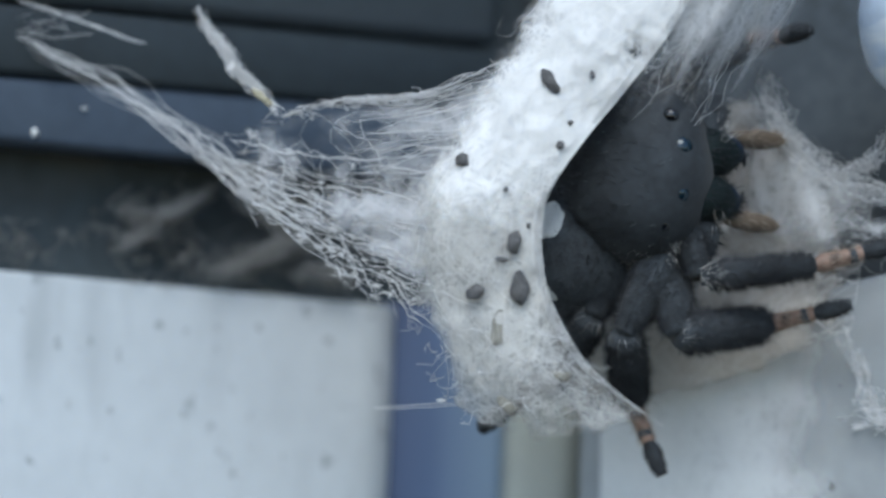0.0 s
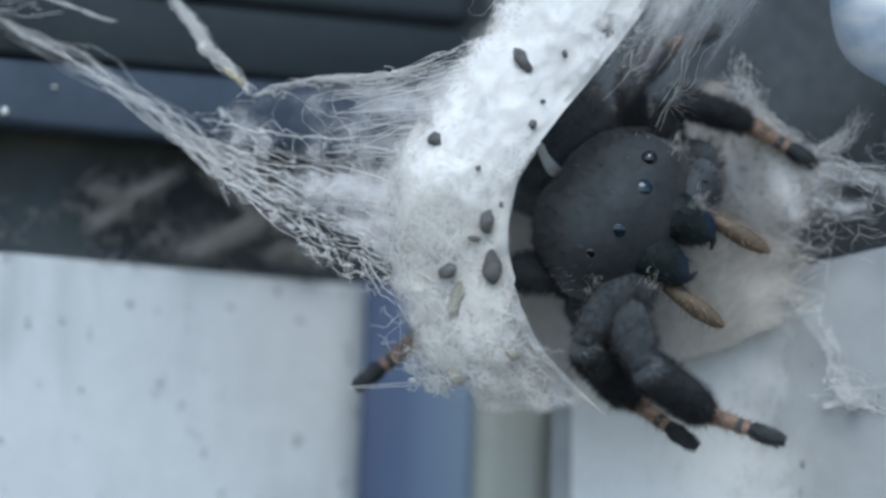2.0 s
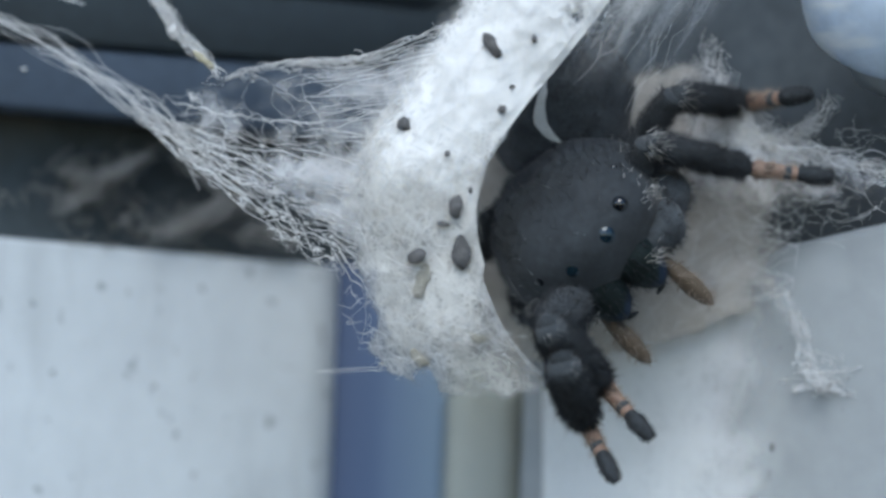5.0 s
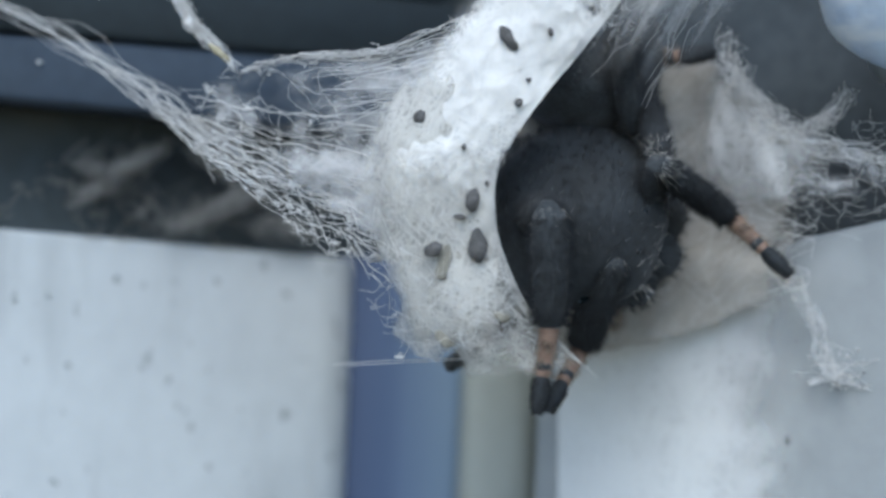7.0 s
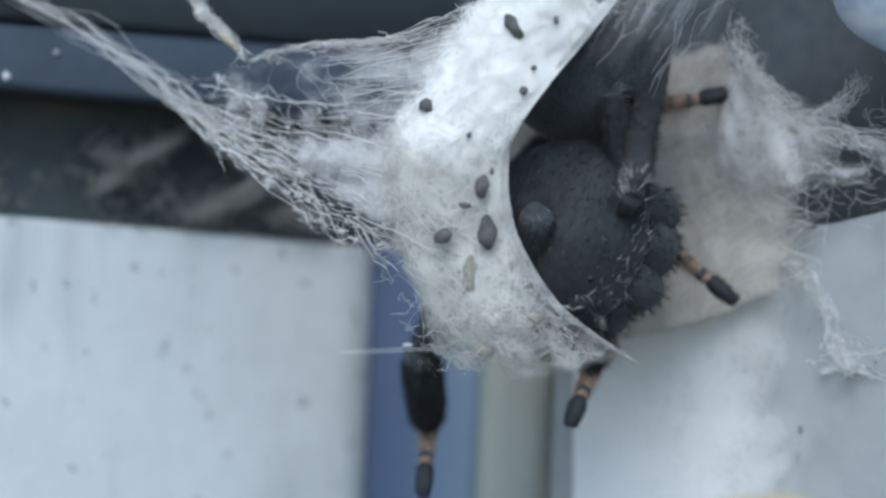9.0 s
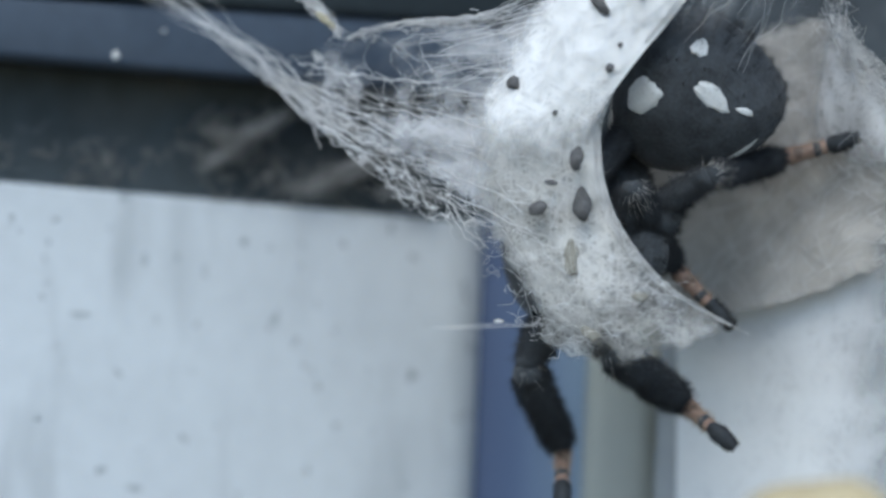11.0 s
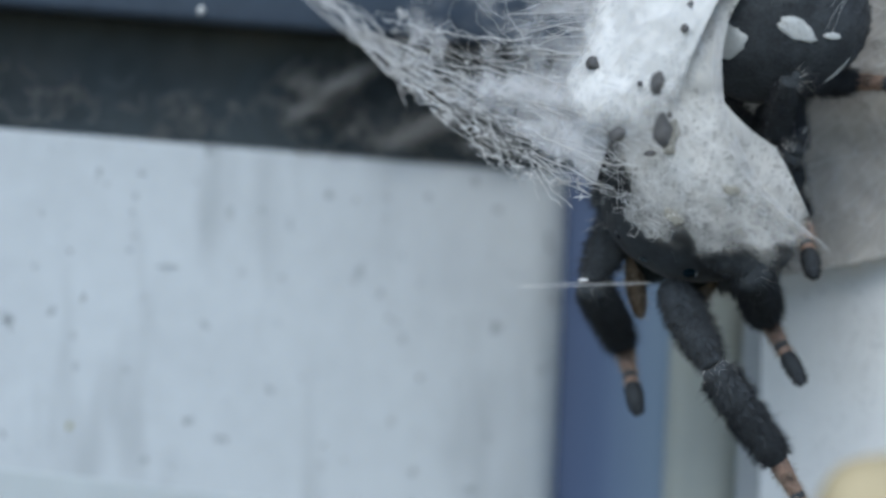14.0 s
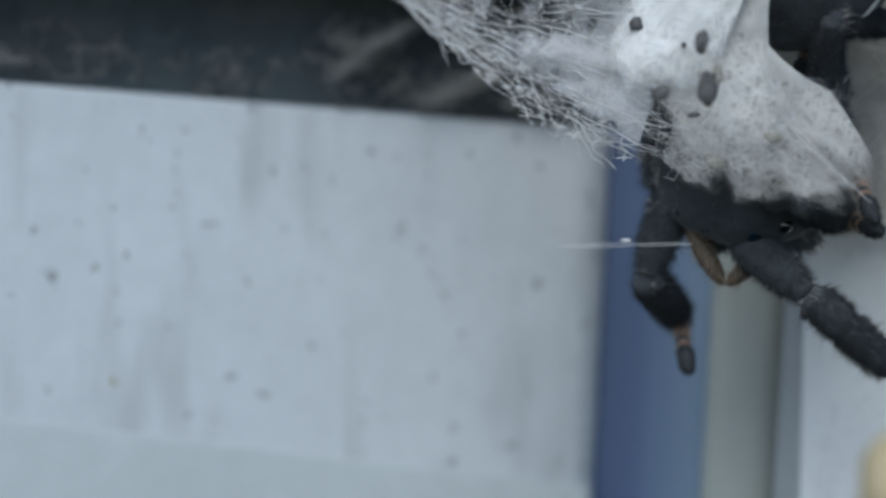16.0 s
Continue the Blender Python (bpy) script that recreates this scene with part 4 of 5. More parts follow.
# Middle of its abdomen: seconds, right, up, depth, roll, swing
ABDOMEN = [
    (0, 3.35, -2.3, 4.7, 0, 0),
    (1, 3.36, -2.3, 4.7, 0, 0),
    (1.5, 3.9, -1.6, 5.0, 0, 0),
    (2, 4.2, -0.6, 5.5, 0, 0),
    (2.5, 4.3, 0.3, 5.5, 0, 0),
    (3, 4.5, 1.0, 5.5, 0, 0),
    (4, 4.5, 1.0, 5.5, 0, 0),
    (4.7, 4.7, 0.8, 5.5, 0, 0),
    (5.7, 5.95, 1.09, 5.5, 70, 0),
    (6.8, 5.34, 1.65, 5, 140, 0),
    (7.5, 5.27, 1.62, 5, 140, 0),
    (8.2, 4.95, 1.55, 5, 140, 0),
    (9.2, 5.10, 0.87, 4, 215, 0),
    (10.3, 5.77, 0.03, 3.3, 288, -9),
    (11, 5.71, 0.12, 3.3, 288.824, -8),
    (11.5, 5.71, -0.05, 3.3, 289.412, -10),
    (12, 5.59, -0.70, 3.3, 290, -5),
    (12.5, 5.57, -1.37, 3.3, 318, -18),
    (13, 5.79, -0.59, 3.3, 340, -17),
    (13.5, 5.5, 0.4, 3.3, 342, -17),
    (14, 5.2, 0.75, 3.6, 340, 0),
    (14.5, 4.82, 1.24, 3.6, 345, 0),
    (15, 4.82, 1.66, 3.6, 345, 0),
    (16, 4.87, 1.54, 3.6, 345, 0),
]
# Legs: seconds, then knee, ankle and tip as right and up in mm
LEG_HIND = [
    (0, 6.73, 2.90, 9.13, 4.14, 10.99, 4.32),
    (1, 6.74, 2.91, 9.15, 4.12, 11.02, 4.30),
    (1.5, 7.06, 2.41, 9.02, 3.30, 10.62, 4.01),
    (2, 6.00, 2.07, 7.43, 3.32, 9.22, 3.86),
    (3, 8.19, 1.84, 11.41, 1.66, 13.02, 1.49),
    (4, 8.16, 1.83, 11.40, 1.64, 13.01, 1.46),
    (4.5, 8.53, 1.05, 11.20, 1.14, 13.07, 1.14),
    (4.7, 8.80, 0.78, 11.65, 0.78, 13.43, 0.96),
    (6.8, 6.25, 2.79, 7.05, 2.26, 9.63, 2.43),
    (7.5, 6.05, 2.77, 6.94, 2.23, 9.51, 2.41),
    (8.2, 5.55, 2.58, 6.62, 1.87, 9.45, 2.10),
    (10.3, 5.85, -2.79, 8.14, -2.18, 11.35, -1.31),
    (11, 5.92, -2.81, 8.18, -2.21, 11.26, -1.38),
    (12.5, 5.88, -3.72, 8.45, -2.92, 10.81, -1.80),
    (13.5, 5.82, -2.02, 7.88, -1.76, 10.42, -1.25),
    (14, 5.73, -1.03, 7.61, -1.08, 10.15, -1.21),
    (14.5, 5.75, -0.39, 6.94, -0.57, 9.63, -0.75),
    (16, 5.63, -0.43, 7.32, -0.52, 9.92, -0.69),
]
LEG_SIDE = [
    (0, 7.37, -3.52, 11.24, -3.13, 13.87, -2.38),
    (1, 7.39, -3.52, 11.27, -3.13, 13.92, -2.37),
    (1.5, 7.90, 1.48, 11.08, 1.12, 13.72, -0.03),
    (2, 7.21, 1.50, 10.04, 0.82, 12.51, -0.67),
    (2.5, 7.21, 1.50, 10.05, 0.83, 12.53, -0.66),
    (3, 7.61, 1.27, 10.76, 0.81, 13.12, -0.86),
    (4, 7.60, 1.24, 10.73, 0.79, 13.11, -0.88),
    (4.5, 7.42, -0.22, 10.96, -0.80, 13.88, -0.84),
    (4.7, 7.51, -0.31, 11.05, -0.93, 13.88, -0.93),
    (6.8, 7.37, -1.32, 9.93, -3.00, 11.79, -4.86),
    (7.5, 7.26, -1.30, 9.82, -2.98, 11.76, -4.84),
    (8.2, 6.80, -2.35, 9.62, -3.67, 11.82, -5.08),
    (10.3, 3.74, -3.45, 4.71, -5.62, 7.00, -8.08),
    (11, 3.57, -3.12, 4.80, -5.76, 6.99, -7.94),
    (12, 3.37, -3.91, 4.08, -5.85, 6.46, -7.50),
    (12.5, 3.11, -4.07, 3.91, -6.00, 6.35, -7.82),
    (13.5, 3.94, -3.16, 5.17, -4.73, 6.39, -6.20),
    (14, 4.56, -3.12, 6.14, -5.55, 6.50, -7.12),
    (14.5, 4.76, -2.47, 6.34, -5.07, 6.79, -6.72),
    (16, 4.91, -2.42, 6.33, -5.18, 7.04, -6.56),
]
LEG_FRONT = [
    (0, 5.00, -5.29, 5.44, -7.58, 6.31, -9.88),
    (1, 4.97, -5.28, 5.41, -7.56, 6.28, -9.83),
    (1.5, 6.40, -6.64, 8.84, -8.03, 11.01, -9.42),
    (2, 4.48, -6.26, 6.21, -8.08, 8.21, -9.56),
    (2.5, 4.40, -6.21, 6.09, -8.00, 8.18, -9.34),
    (3, 3.43, -4.73, 3.86, -6.77, 4.79, -9.20),
    (3.5, 3.44, -4.73, 3.86, -6.77, 4.93, -9.23),
    (4, 3.42, -4.73, 3.86, -6.77, 4.93, -9.23),
    (4.5, 4.11, -6.31, 6.57, -8.00, 8.44, -9.79),
    (4.7, 4.03, -6.39, 6.40, -8.09, 8.20, -9.62),
    (6.8, 5.93, -4.47, 4.68, -7.59, 3.53, -9.50),
    (7.1, 6.10, -3.97, 5.30, -7.00, 4.14, -8.96),
    (7.5, 6.41, -3.60, 5.84, -6.62, 5.17, -7.96),
    (8, 6.06, -4.01, 5.88, -6.83, 5.80, -8.24),
    (8.2, 5.89, -4.02, 5.37, -7.01, 3.00, -9.04),
    (10.3, 2.68, -8.12, 4.89, -10.05, 6.66, -11.36),
    (11, 2.86, -8.27, 5.08, -10.11, 6.74, -11.31),
    (11.5, 2.89, -8.28, 5.09, -10.08, 6.58, -11.20),
    (12, 2.46, -8.18, 4.36, -9.93, 6.30, -10.96),
    (12.5, 2.41, -8.16, 4.54, -9.54, 6.55, -11.18),
    (13, 2.41, -7.38, 4.29, -9.13, 6.30, -11.03),
    (13.5, 3.45, -8.83, 5.13, -9.68, 6.71, -11.06),
    (14, 3.44, -10.04, 5.63, -13.19, 6.87, -15.28),
    (14.3, 4.03, -9.62, 5.82, -13.13, 7.07, -15.22),
    (14.6, 3.62, -8.74, 5.41, -11.98, 6.66, -14.35),
    (15, 4.97, -9.08, 7.59, -11.30, 9.67, -12.99),
    (15.5, 5.15, -9.40, 7.77, -11.27, 9.85, -12.96),
    (16, 5.03, -8.91, 7.66, -11.31, 9.74, -13.00),
]
LEG_SECOND = [
    (0, 6.64, -5.32, 9.71, -5.02, 12.24, -4.40),
    (1, 6.53, -5.30, 9.54, -5.01, 12.03, -4.40),
    (1.5, 6.94, -5.85, 10.77, -5.85, 13.57, -5.61),
    (2, 6.28, -6.91, 8.40, -8.44, 10.78, -9.28),
    (2.5, 6.29, -6.91, 8.42, -8.44, 10.69, -9.12),
    (3, 5.75, -7.30, 8.48, -8.12, 10.62, -9.14),
    (3.5, 5.75, -7.29, 8.48, -8.11, 10.71, -9.17),
    (4, 5.75, -7.29, 8.49, -8.12, 10.71, -9.18),
    (4.5, 4.98, -7.86, 6.17, -9.22, 7.79, -11.18),
    (4.7, 4.89, -7.94, 5.92, -9.65, 6.94, -11.18),
    (6.8, 3.98, -2.80, 3.98, -6.71, 3.55, -9.40),
    (7.5, 3.76, -2.82, 3.76, -6.81, 3.36, -9.41),
    (8, 4.07, -3.14, 3.98, -6.27, 3.90, -7.74),
    (8.2, 3.49, -2.80, 3.76, -6.27, 3.84, -7.92),
    (10.3, 3.07, -3.94, 2.55, -6.07, 3.08, -7.48),
    (12.5, 1.88, -4.43, 1.36, -6.20, 2.07, -7.62),
    (13.5, 2.91, -5.45, 2.74, -6.16, 3.80, -7.21),
    (14, 4.60, -6.98, 4.97, -8.74, 6.21, -10.74),
    (14.3, 5.23, -7.27, 6.79, -8.73, 8.69, -10.17),
    (14.6, 5.15, -6.57, 6.54, -7.42, 8.08, -8.26),
    (15, 4.76, -6.41, 6.14, -7.09, 7.51, -7.24),
    (16, 4.72, -5.90, 6.02, -6.75, 7.22, -6.99),
]
LEG_FAR = [
    (0, 4.10, -4.77, 2.47, -7.12, 0.44, -8.48),
    (1, 4.11, -4.76, 2.48, -7.12, 0.45, -8.48),
    (1.5, 2.99, -4.18, 1.18, -6.72, -0.85, -8.50),
    (2, 1.92, -3.98, -0.62, -6.16, -2.76, -7.83),
    (2.5, 2.15, -3.88, -0.58, -5.88, -3.21, -7.33),
    (3, 3.77, -2.56, 2.13, -3.65, 0.86, -4.38),
    (4.7, 3.31, -2.58, 1.50, -3.67, 0.22, -4.39),
    (6.8, 3.85, -3.76, 2.58, -6.30, 0.68, -7.76),
    (7, 3.82, -3.80, 2.73, -6.52, 0.73, -7.89),
    (7.5, 1.98, -6.14, 1.15, -7.85, 2.1, -9.9),
    (8, -0.69, -5.38, -2.88, -6.66, -5.12, -8.70),
    (8.2, -0.68, -7.13, -0.86, -9.31, -1.13, -11.86),
    (10.3, 0.14, -8.78, 0.69, -11.78, 0.88, -13.70),
    (11, 0.04, -8.97, 1.06, -11.79, 1.24, -13.62),
    (11.5, 0.07, -8.99, 0.53, -11.88, 0.72, -13.71),
    (12, 0.67, -6.46, -2.65, -7.91, -5.37, -9.71),
    (12.5, -1.26, -5.49, -4.32, -7.27, -5.96, -8.07),
    (13, -0.96, -5.52, -3.94, -7.54, -6.09, -8.02),
    (13.5, -1.56, -5.76, -4.06, -7.91, -6.46, -9.20),
    (14, -0.60, -7.56, 0.24, -9.93, 0.90, -11.98),
    (14.3, -0.48, -7.89, 0.27, -10.27, 1.20, -11.93),
    (14.6, -0.26, -8.08, 0.31, -10.28, 1.06, -11.91),
    (15, -0.21, -8.46, 0.72, -10.37, 1.16, -11.97),
    (16, -0.14, -8.67, 0.65, -10.40, 1.18, -11.92),
]
# ---- end of keys ----

FEMUR, TIBIA, FOOT = 3.6, 3.6, 2.7


def hairs(bm, at, count, length, r, rng, index=1):
    """Bristles: at() gives a root and a way."""
    for _ in range(count):
        p, d = at()
        d = (d + Vector((rng.uniform(-.5, .5), rng.uniform(-.5, .5), rng.uniform(-.5, .5)))).normalized()
        s = d.orthogonal().normalized()
        u = d.cross(s)
        k = length * rng.uniform(0.5, 1.2)
        vs = [bm.verts.new(p + (s * math.cos(a) + u * math.sin(a)) * r) for a in (0, 2.09, 4.19)]
        tip = bm.verts.new(p + d * k + Vector((0, 0, rng.uniform(-.1, .1) * k)))
        for i in range(3):
            f = bm.faces.new((vs[i], vs[(i + 1) % 3], tip))
            f.material_index = index


def skin(bm, count, rng):
    """Random places on a closed mesh, with their normals."""
    bm.normal_update()
    out = []
    faces = list(bm.faces)
    areas = np.cumsum([f.calc_area() for f in faces])
    for _ in range(count):
        f = faces[int(np.searchsorted(areas, rng.random() * areas[-1]))]
        w = [rng.random() ** 1.3 + 0.001 for _ in f.verts]
        out.append((sum((v.co * k for v, k in zip(f.verts, w)), Vector()) / sum(w), f.normal.copy()))
    return out


def limb(name, length, profile, mat, parent, rng, fur=60, fur_len=0.3, hair_mat=None, bend=0.0, sides=12, extra=None):
    """A leg segment along +y from its joint, swelling as the profile says."""
    ways = [0, 0.015, 0.04, 0.08] + [0.12 + 0.84 * i / 11 for i in range(12)] + [0.985, 1]
    pts = [(0, length * k, bend * math.sin(math.pi * k)) for k in ways]
    rad = [float(np.interp(k, [p[0] for p in profile], [p[1] for p in profile])) for k in ways]
    bm = tube(pts, rad, sides)

    def root():
        t = rng.uniform(0.05, 0.97)
        a = rng.uniform(0, 6.28)
        r = float(np.interp(t, [p[0] for p in profile], [p[1] for p in profile]))
        w = Vector((math.cos(a), 0.55, math.sin(a)))
        return Vector((math.cos(a) * r * 0.95, length * t, math.sin(a) * r * 0.95 + bend * math.sin(math.pi * t))), w
    hairs(bm, root, fur, fur_len, 0.011, rng, 1)
    if fur > 1000:
        hairs(bm, root, fur // 14, fur_len * 1.7, 0.009, rng, 1)     # longer bristles
    third = extra(bm) if extra else None
    ob = part(name, bm, mat, parent)
    for m in (hair_mat or HAIR, third):
        if m:
            ob.data.materials.append(m)
    return ob


def leg(parent, thick, rng):
    f = limb("leg", FEMUR, [(0, .08), (.03, .24 * thick), (.08, .38 * thick), (.3, .54 * thick), (.7, .48 * thick), (1, .34)], BLACK_FUR, parent, rng, 2200, 0.32)

    def knee(bm):
        """Pale hairs round the knee."""
        def root():
            a = rng.uniform(-0.3, 3.4)
            return Vector((math.cos(a) * 0.36, rng.uniform(-0.1, 0.7), math.sin(a) * 0.36)), Vector((math.cos(a) * 0.9, 0.8, math.sin(a) * 0.9))
        hairs(bm, root, 80, 0.46, 0.007, rng, 2)
        return WHITE_HAIR

    def band(bm):
        """A dark band round the foot."""
        old = set(bm.faces)
        tube([(0, FOOT * .38, 0.01), (0, FOOT * .43, -0.01), (0, FOOT * .49, 0)], [.225, .25, .23], 12, bm)
        for face in bm.faces:
            if face not in old:
                face.material_index = 2
        return BLACK_FUR
    t = limb("tibia", TIBIA, [(0, .34 * thick), (.1, .45 * thick), (.36, .46 * thick), (.42, .38 * thick), (.5, .45 * thick), (.85, .4 * thick), (1, .27 * thick)], BLACK_FUR, f, rng, 3200, 0.33, extra=knee)
    m = limb("metatarsus", FOOT * 0.56, [(0, .25 * thick), (.2, .3), (.5, .25), (1, .22)], ORANGE, f, rng, 260, 0.26, PALE_HAIR, extra=band)
    m["label"] = "pinkish tan foot joint with a dark band"
    s = limb("tarsus", FOOT * 0.44, [(0, .2), (.3, .24), (.65, .21), (.88, .14), (1, .03)], BLACK_FUR, f, rng, 800, 0.18)
    return f, t, m, s


def spider():
    rng = random.Random(11)
    root = new("spider")
    palps = []
    tagged(root, "hairy black jumping spider with white spots and orange leg bands", "spider")

    def thorax(p):
        q = p.copy()
        q.x *= 1 - 0.16 * max(0, -p.y / 3.0) ** 2 + 0.04 * max(0, p.y / 3.0)
        if q.z > 0 and p.y < 0:
            q.z *= 1 - 0.35 * (-p.y / 3.0) ** 2
        if q.z > 0 and p.y > 0:
            q.z *= 1.05
        if q.z < 0:
            q.z *= 0.75
        if p.y > 1.6:
            q.y = 1.6 + (p.y - 1.6) * 0.8
        if q.z > 0:
            q.z *= 0.94 - 0.1 * math.exp(-(p.x / 0.5) ** 2) * max(0, 1 - abs(p.y + 0.4))
        return q + noise.noise_vector(p * 0.6) * 0.16
    bm = ball(2.65, 3.0, 2.2, 36, 24, thorax)
    base = [(p, q * 0.3 + Vector((0, -1.0, 0.05))) for p, q in skin(bm, 9000, rng)]
    carapace = part("carapace", bm, BLACK, root, "glossy black carapace")
    bm = bmesh.new()
    hairs(bm, lambda: rng.choice(base), 8000, 0.28, 0.007, rng, 0)
    tagged(part("carapace_hair", bm, FINE_HAIR, carapace), kind="stuff")
    bm = bmesh.new()
    hairs(bm, lambda: rng.choice(base), 420, 0.26, 0.008, rng, 0)
    tagged(part("grey_hair", bm, GREY_HAIR, carapace, "scattered grey hairs"), kind="stuff")
    # white tufts at the sides of the face
    bm = bmesh.new()
    for sx in (-1, 1):
        for cx, cy, cz in ((2.2, 1.9, 0.2), (1.2, 2.6, -1.0), (2.3, 0.8, -0.4)):
            c = Vector((sx * cx, cy, cz))
            hairs(bm, lambda: (c + Vector((rng.uniform(-.3, .3), rng.uniform(-.2, .2), rng.uniform(-.25, .25))), Vector((sx * 0.9, 0.8, 0.1))), 24, 0.42, 0.006, rng, 0)
    tagged(part("face_tuft", bm, WHITE_HAIR, root, "tufts of white hair"), kind="stuff")
    bm = bmesh.new()
    pale = [b for b in base if abs(b[0].x) > 1.7 and -1.5 < b[0].y < 1.6 and -0.6 < b[0].z < 0.9]
    hairs(bm, lambda: rng.choice(pale), 190, 0.3, 0.008, rng, 0)
    tagged(part("side_scales", bm, WHITE_HAIR, root, "bands of pale scales"), kind="stuff")
    for x, y, z, r, mat in ((0.62, 2.24, 0.5, 0.38, MAIN_EYE), (1.5, 2.0, 0.72, 0.24, EYE), (2.0, 1.0, 1.06, 0.12, EYE), (1.98, -0.1, 1.12, 0.19, EYE)):
        for sx in (-1, 1):
            e = part("eye", ball(r, r, r, 20, 14), mat, root)
            e.location = (sx * x * MM, y * MM, z * MM)
    for sx in (-1, 1):
        def jaw(p):
            return Vector((p.x * (1 + 0.1 * p.z), p.y * (1 - 0.1 * p.z), p.z))
        bm = ball(0.74, 0.62, 1.25, 20, 16, jaw)
        coat = [(p, q * 0.5 + Vector((0, 0.1, -1.0))) for p, q in skin(bm, 600, rng)]
        hairs(bm, lambda: rng.choice(coat), 900, 0.3, 0.008, rng, 1)
        c = part("chelicera", bm, [GREEN_METAL, FINE_HAIR], root, "dark blue-green hairy fang base")
        c.matrix_basis = pose(sx * 0.62 * MM, 1.95 * MM, -0.85 * MM, 14, sx * -6, 0)
        fang = part("fang", tube([(0, 0, 0), (sx * -0.15, 0.02, -0.14), (sx * -0.4, 0.0, -0.2)], [0.14, 0.1, 0.03], 8), BLACK, c)
        fang.location = (0, 0.05 * MM, -1.12 * MM)
        p = limb("palp", 2.0, [(0, .16), (.25, .25), (.6, .3), (.88, .2), (1, .05)], TAN, root, rng, 160, 0.3, PALE_HAIR)
        p.matrix_basis = pose(sx * 1.15 * MM, 2.0 * MM, -1.7 * MM, -76, 0, sx * -10)
        palps.append(p)
    for sx in (-1, 1):                      # thick hairy leg bases round the carapace
        for x, y, r in ((1.7, 1.5, 0.75), (2.15, 0.55, 0.82), (2.2, -0.6, 0.82), (1.9, -1.6, 0.75)):
            bm = ball(r * 1.15, r, r * 0.95, 18, 12, lambda p: p + noise.noise_vector(p * 1.3 + Vector((x, y, sx))) * 0.12)
            coat = [(p, q + Vector((sx * 0.6, 0.2, -0.2))) for p, q in skin(bm, 500, rng)]
            hairs(bm, lambda: rng.choice(coat), 700, 0.3, 0.010, rng, 1)
            c = part("coxa", bm, [BLACK_FUR, HAIR], root)
            c.location = (sx * x * MM, y * MM, -1.05 * MM)
    for ob in root.children_recursive:      # the head and carapace are broad for the legs
        ob.data.transform(Matrix.Scale(1.12, 4))
        ob.location = ob.location * 1.12
    # abdomen: joint at its front end, body along -y
    def rump(p):
        n = Vector((p.x / 2.75, p.y / 3.1, p.z / 2.45))
        p = Vector([math.copysign(abs(c) ** 0.84, c) * r for c, r in zip(n, (2.75, 3.1, 2.45))]) * 0.93
        k = p.y / 3.1
        q = Vector((p.x * (1.0 - 0.34 * max(0, k) ** 1.3 - 0.06 * max(0, -k)), p.y * (0.9 if k > 0 else 0.86), p.z))
        if p.x < 0:
            q.x *= 1.06 + 0.12 * max(0, -k)
        return q + noise.noise_vector(p * 0.45) * 0.3
    bm = ball(2.75, 3.1, 2.45, 36, 24, rump)
    src = [(p, q * 0.3 + Vector((0, -1.0, 0.05))) for p, q in skin(bm, 8000, rng)]
    abdomen = part("abdomen", bm, BLACK_FUR, root, "velvety black abdomen")
    bm = bmesh.new()
    hairs(bm, lambda: rng.choice(src), 9000, 0.24, 0.007, rng, 0)
    tagged(part("abdomen_hair", bm, HAIR, abdomen), kind="stuff")

    def patch(cx, cy, w, h, turn, bend=0.0, pointed=0.0):
        bm = bmesh.new()
        rings = []
        mid = None
        for k in range(5):
            ring = []
            for i in range(36):
                a = 2 * math.pi * i / 36
                r = k / 4 * (1 + 0.10 * math.sin(3 * a + cx * 5) + 0.05 * math.sin(7 * a + cx * 11) + 0.03 * math.sin(11 * a + cy * 9) + pointed * 0.25 * math.cos(a))
                x, y = r * w * math.cos(a), r * h * math.sin(a)
                y += bend * x * x
                c, s = math.cos(turn), math.sin(turn)
                px, py = cx + x * c - y * s, cy + x * s + y * c
                px, py = max(-2.6, min(2.6, px)), max(-3.0, min(3.0, py))
                zz = max(0.0, 1 - (px / 2.75) ** 2 - (py / 3.1) ** 2)
                ring.append(rump(Vector((px, py, 2.45 * math.sqrt(zz)))) + Vector((0, 0, 0.05 - 0.08 * (k == 4))))
            rings.append([bm.verts.new(p) for p in ring] if k else [bm.verts.new(ring[0])])
        for k in range(1, 5):
            for i in range(36):
                j = (i + 1) % 36
                if k == 1:
                    bm.faces.new((rings[0][0], rings[1][i], rings[1][j]))
                else:
                    bm.faces.new((rings[k - 1][i], rings[k][i], rings[k][j], rings[k - 1][j]))
        return part("white_spot", bm, SPOT, abdomen, "patch of white scales")
    patch(1.05, 0.15, 0.6, 0.46, 0.9, 0.0, 1.0)
    patch(-0.3, -1.1, 0.56, 0.34, -0.2, 0.1, 0.5)
    patch(-1.15, -1.4, 0.3, 0.15, 0.3)
    patch(0.85, -2.2, 0.42, 0.26, 1.5)
    patch(-2.3, 0.5, 0.16, 1.1, 0.05)
    for sx in (-1, 1):
        sp = part("spinneret", tube([(0, 0, 0), (0, -0.12, 0), (0, -0.25, 0)], [.16, .14, .08], 8), BLACK_FUR, abdomen)
        sp.location = (sx * 0.22 * MM, -2.3 * MM, -1.3 * MM)
    part("waist", tube([(0, -2.2, -0.3), (0, -2.9, -0.2), (0, -3.5, -0.1)], [.6, .45, .5], 10), BLACK, root)
    legs = [leg(root, k, rng) for k in (0.85, 0.85, 1.25, 1.32, 1.25)]
    spare = [leg(root, 0.85, rng) for _ in range(3)]
    return root, abdomen, legs, spare, palps


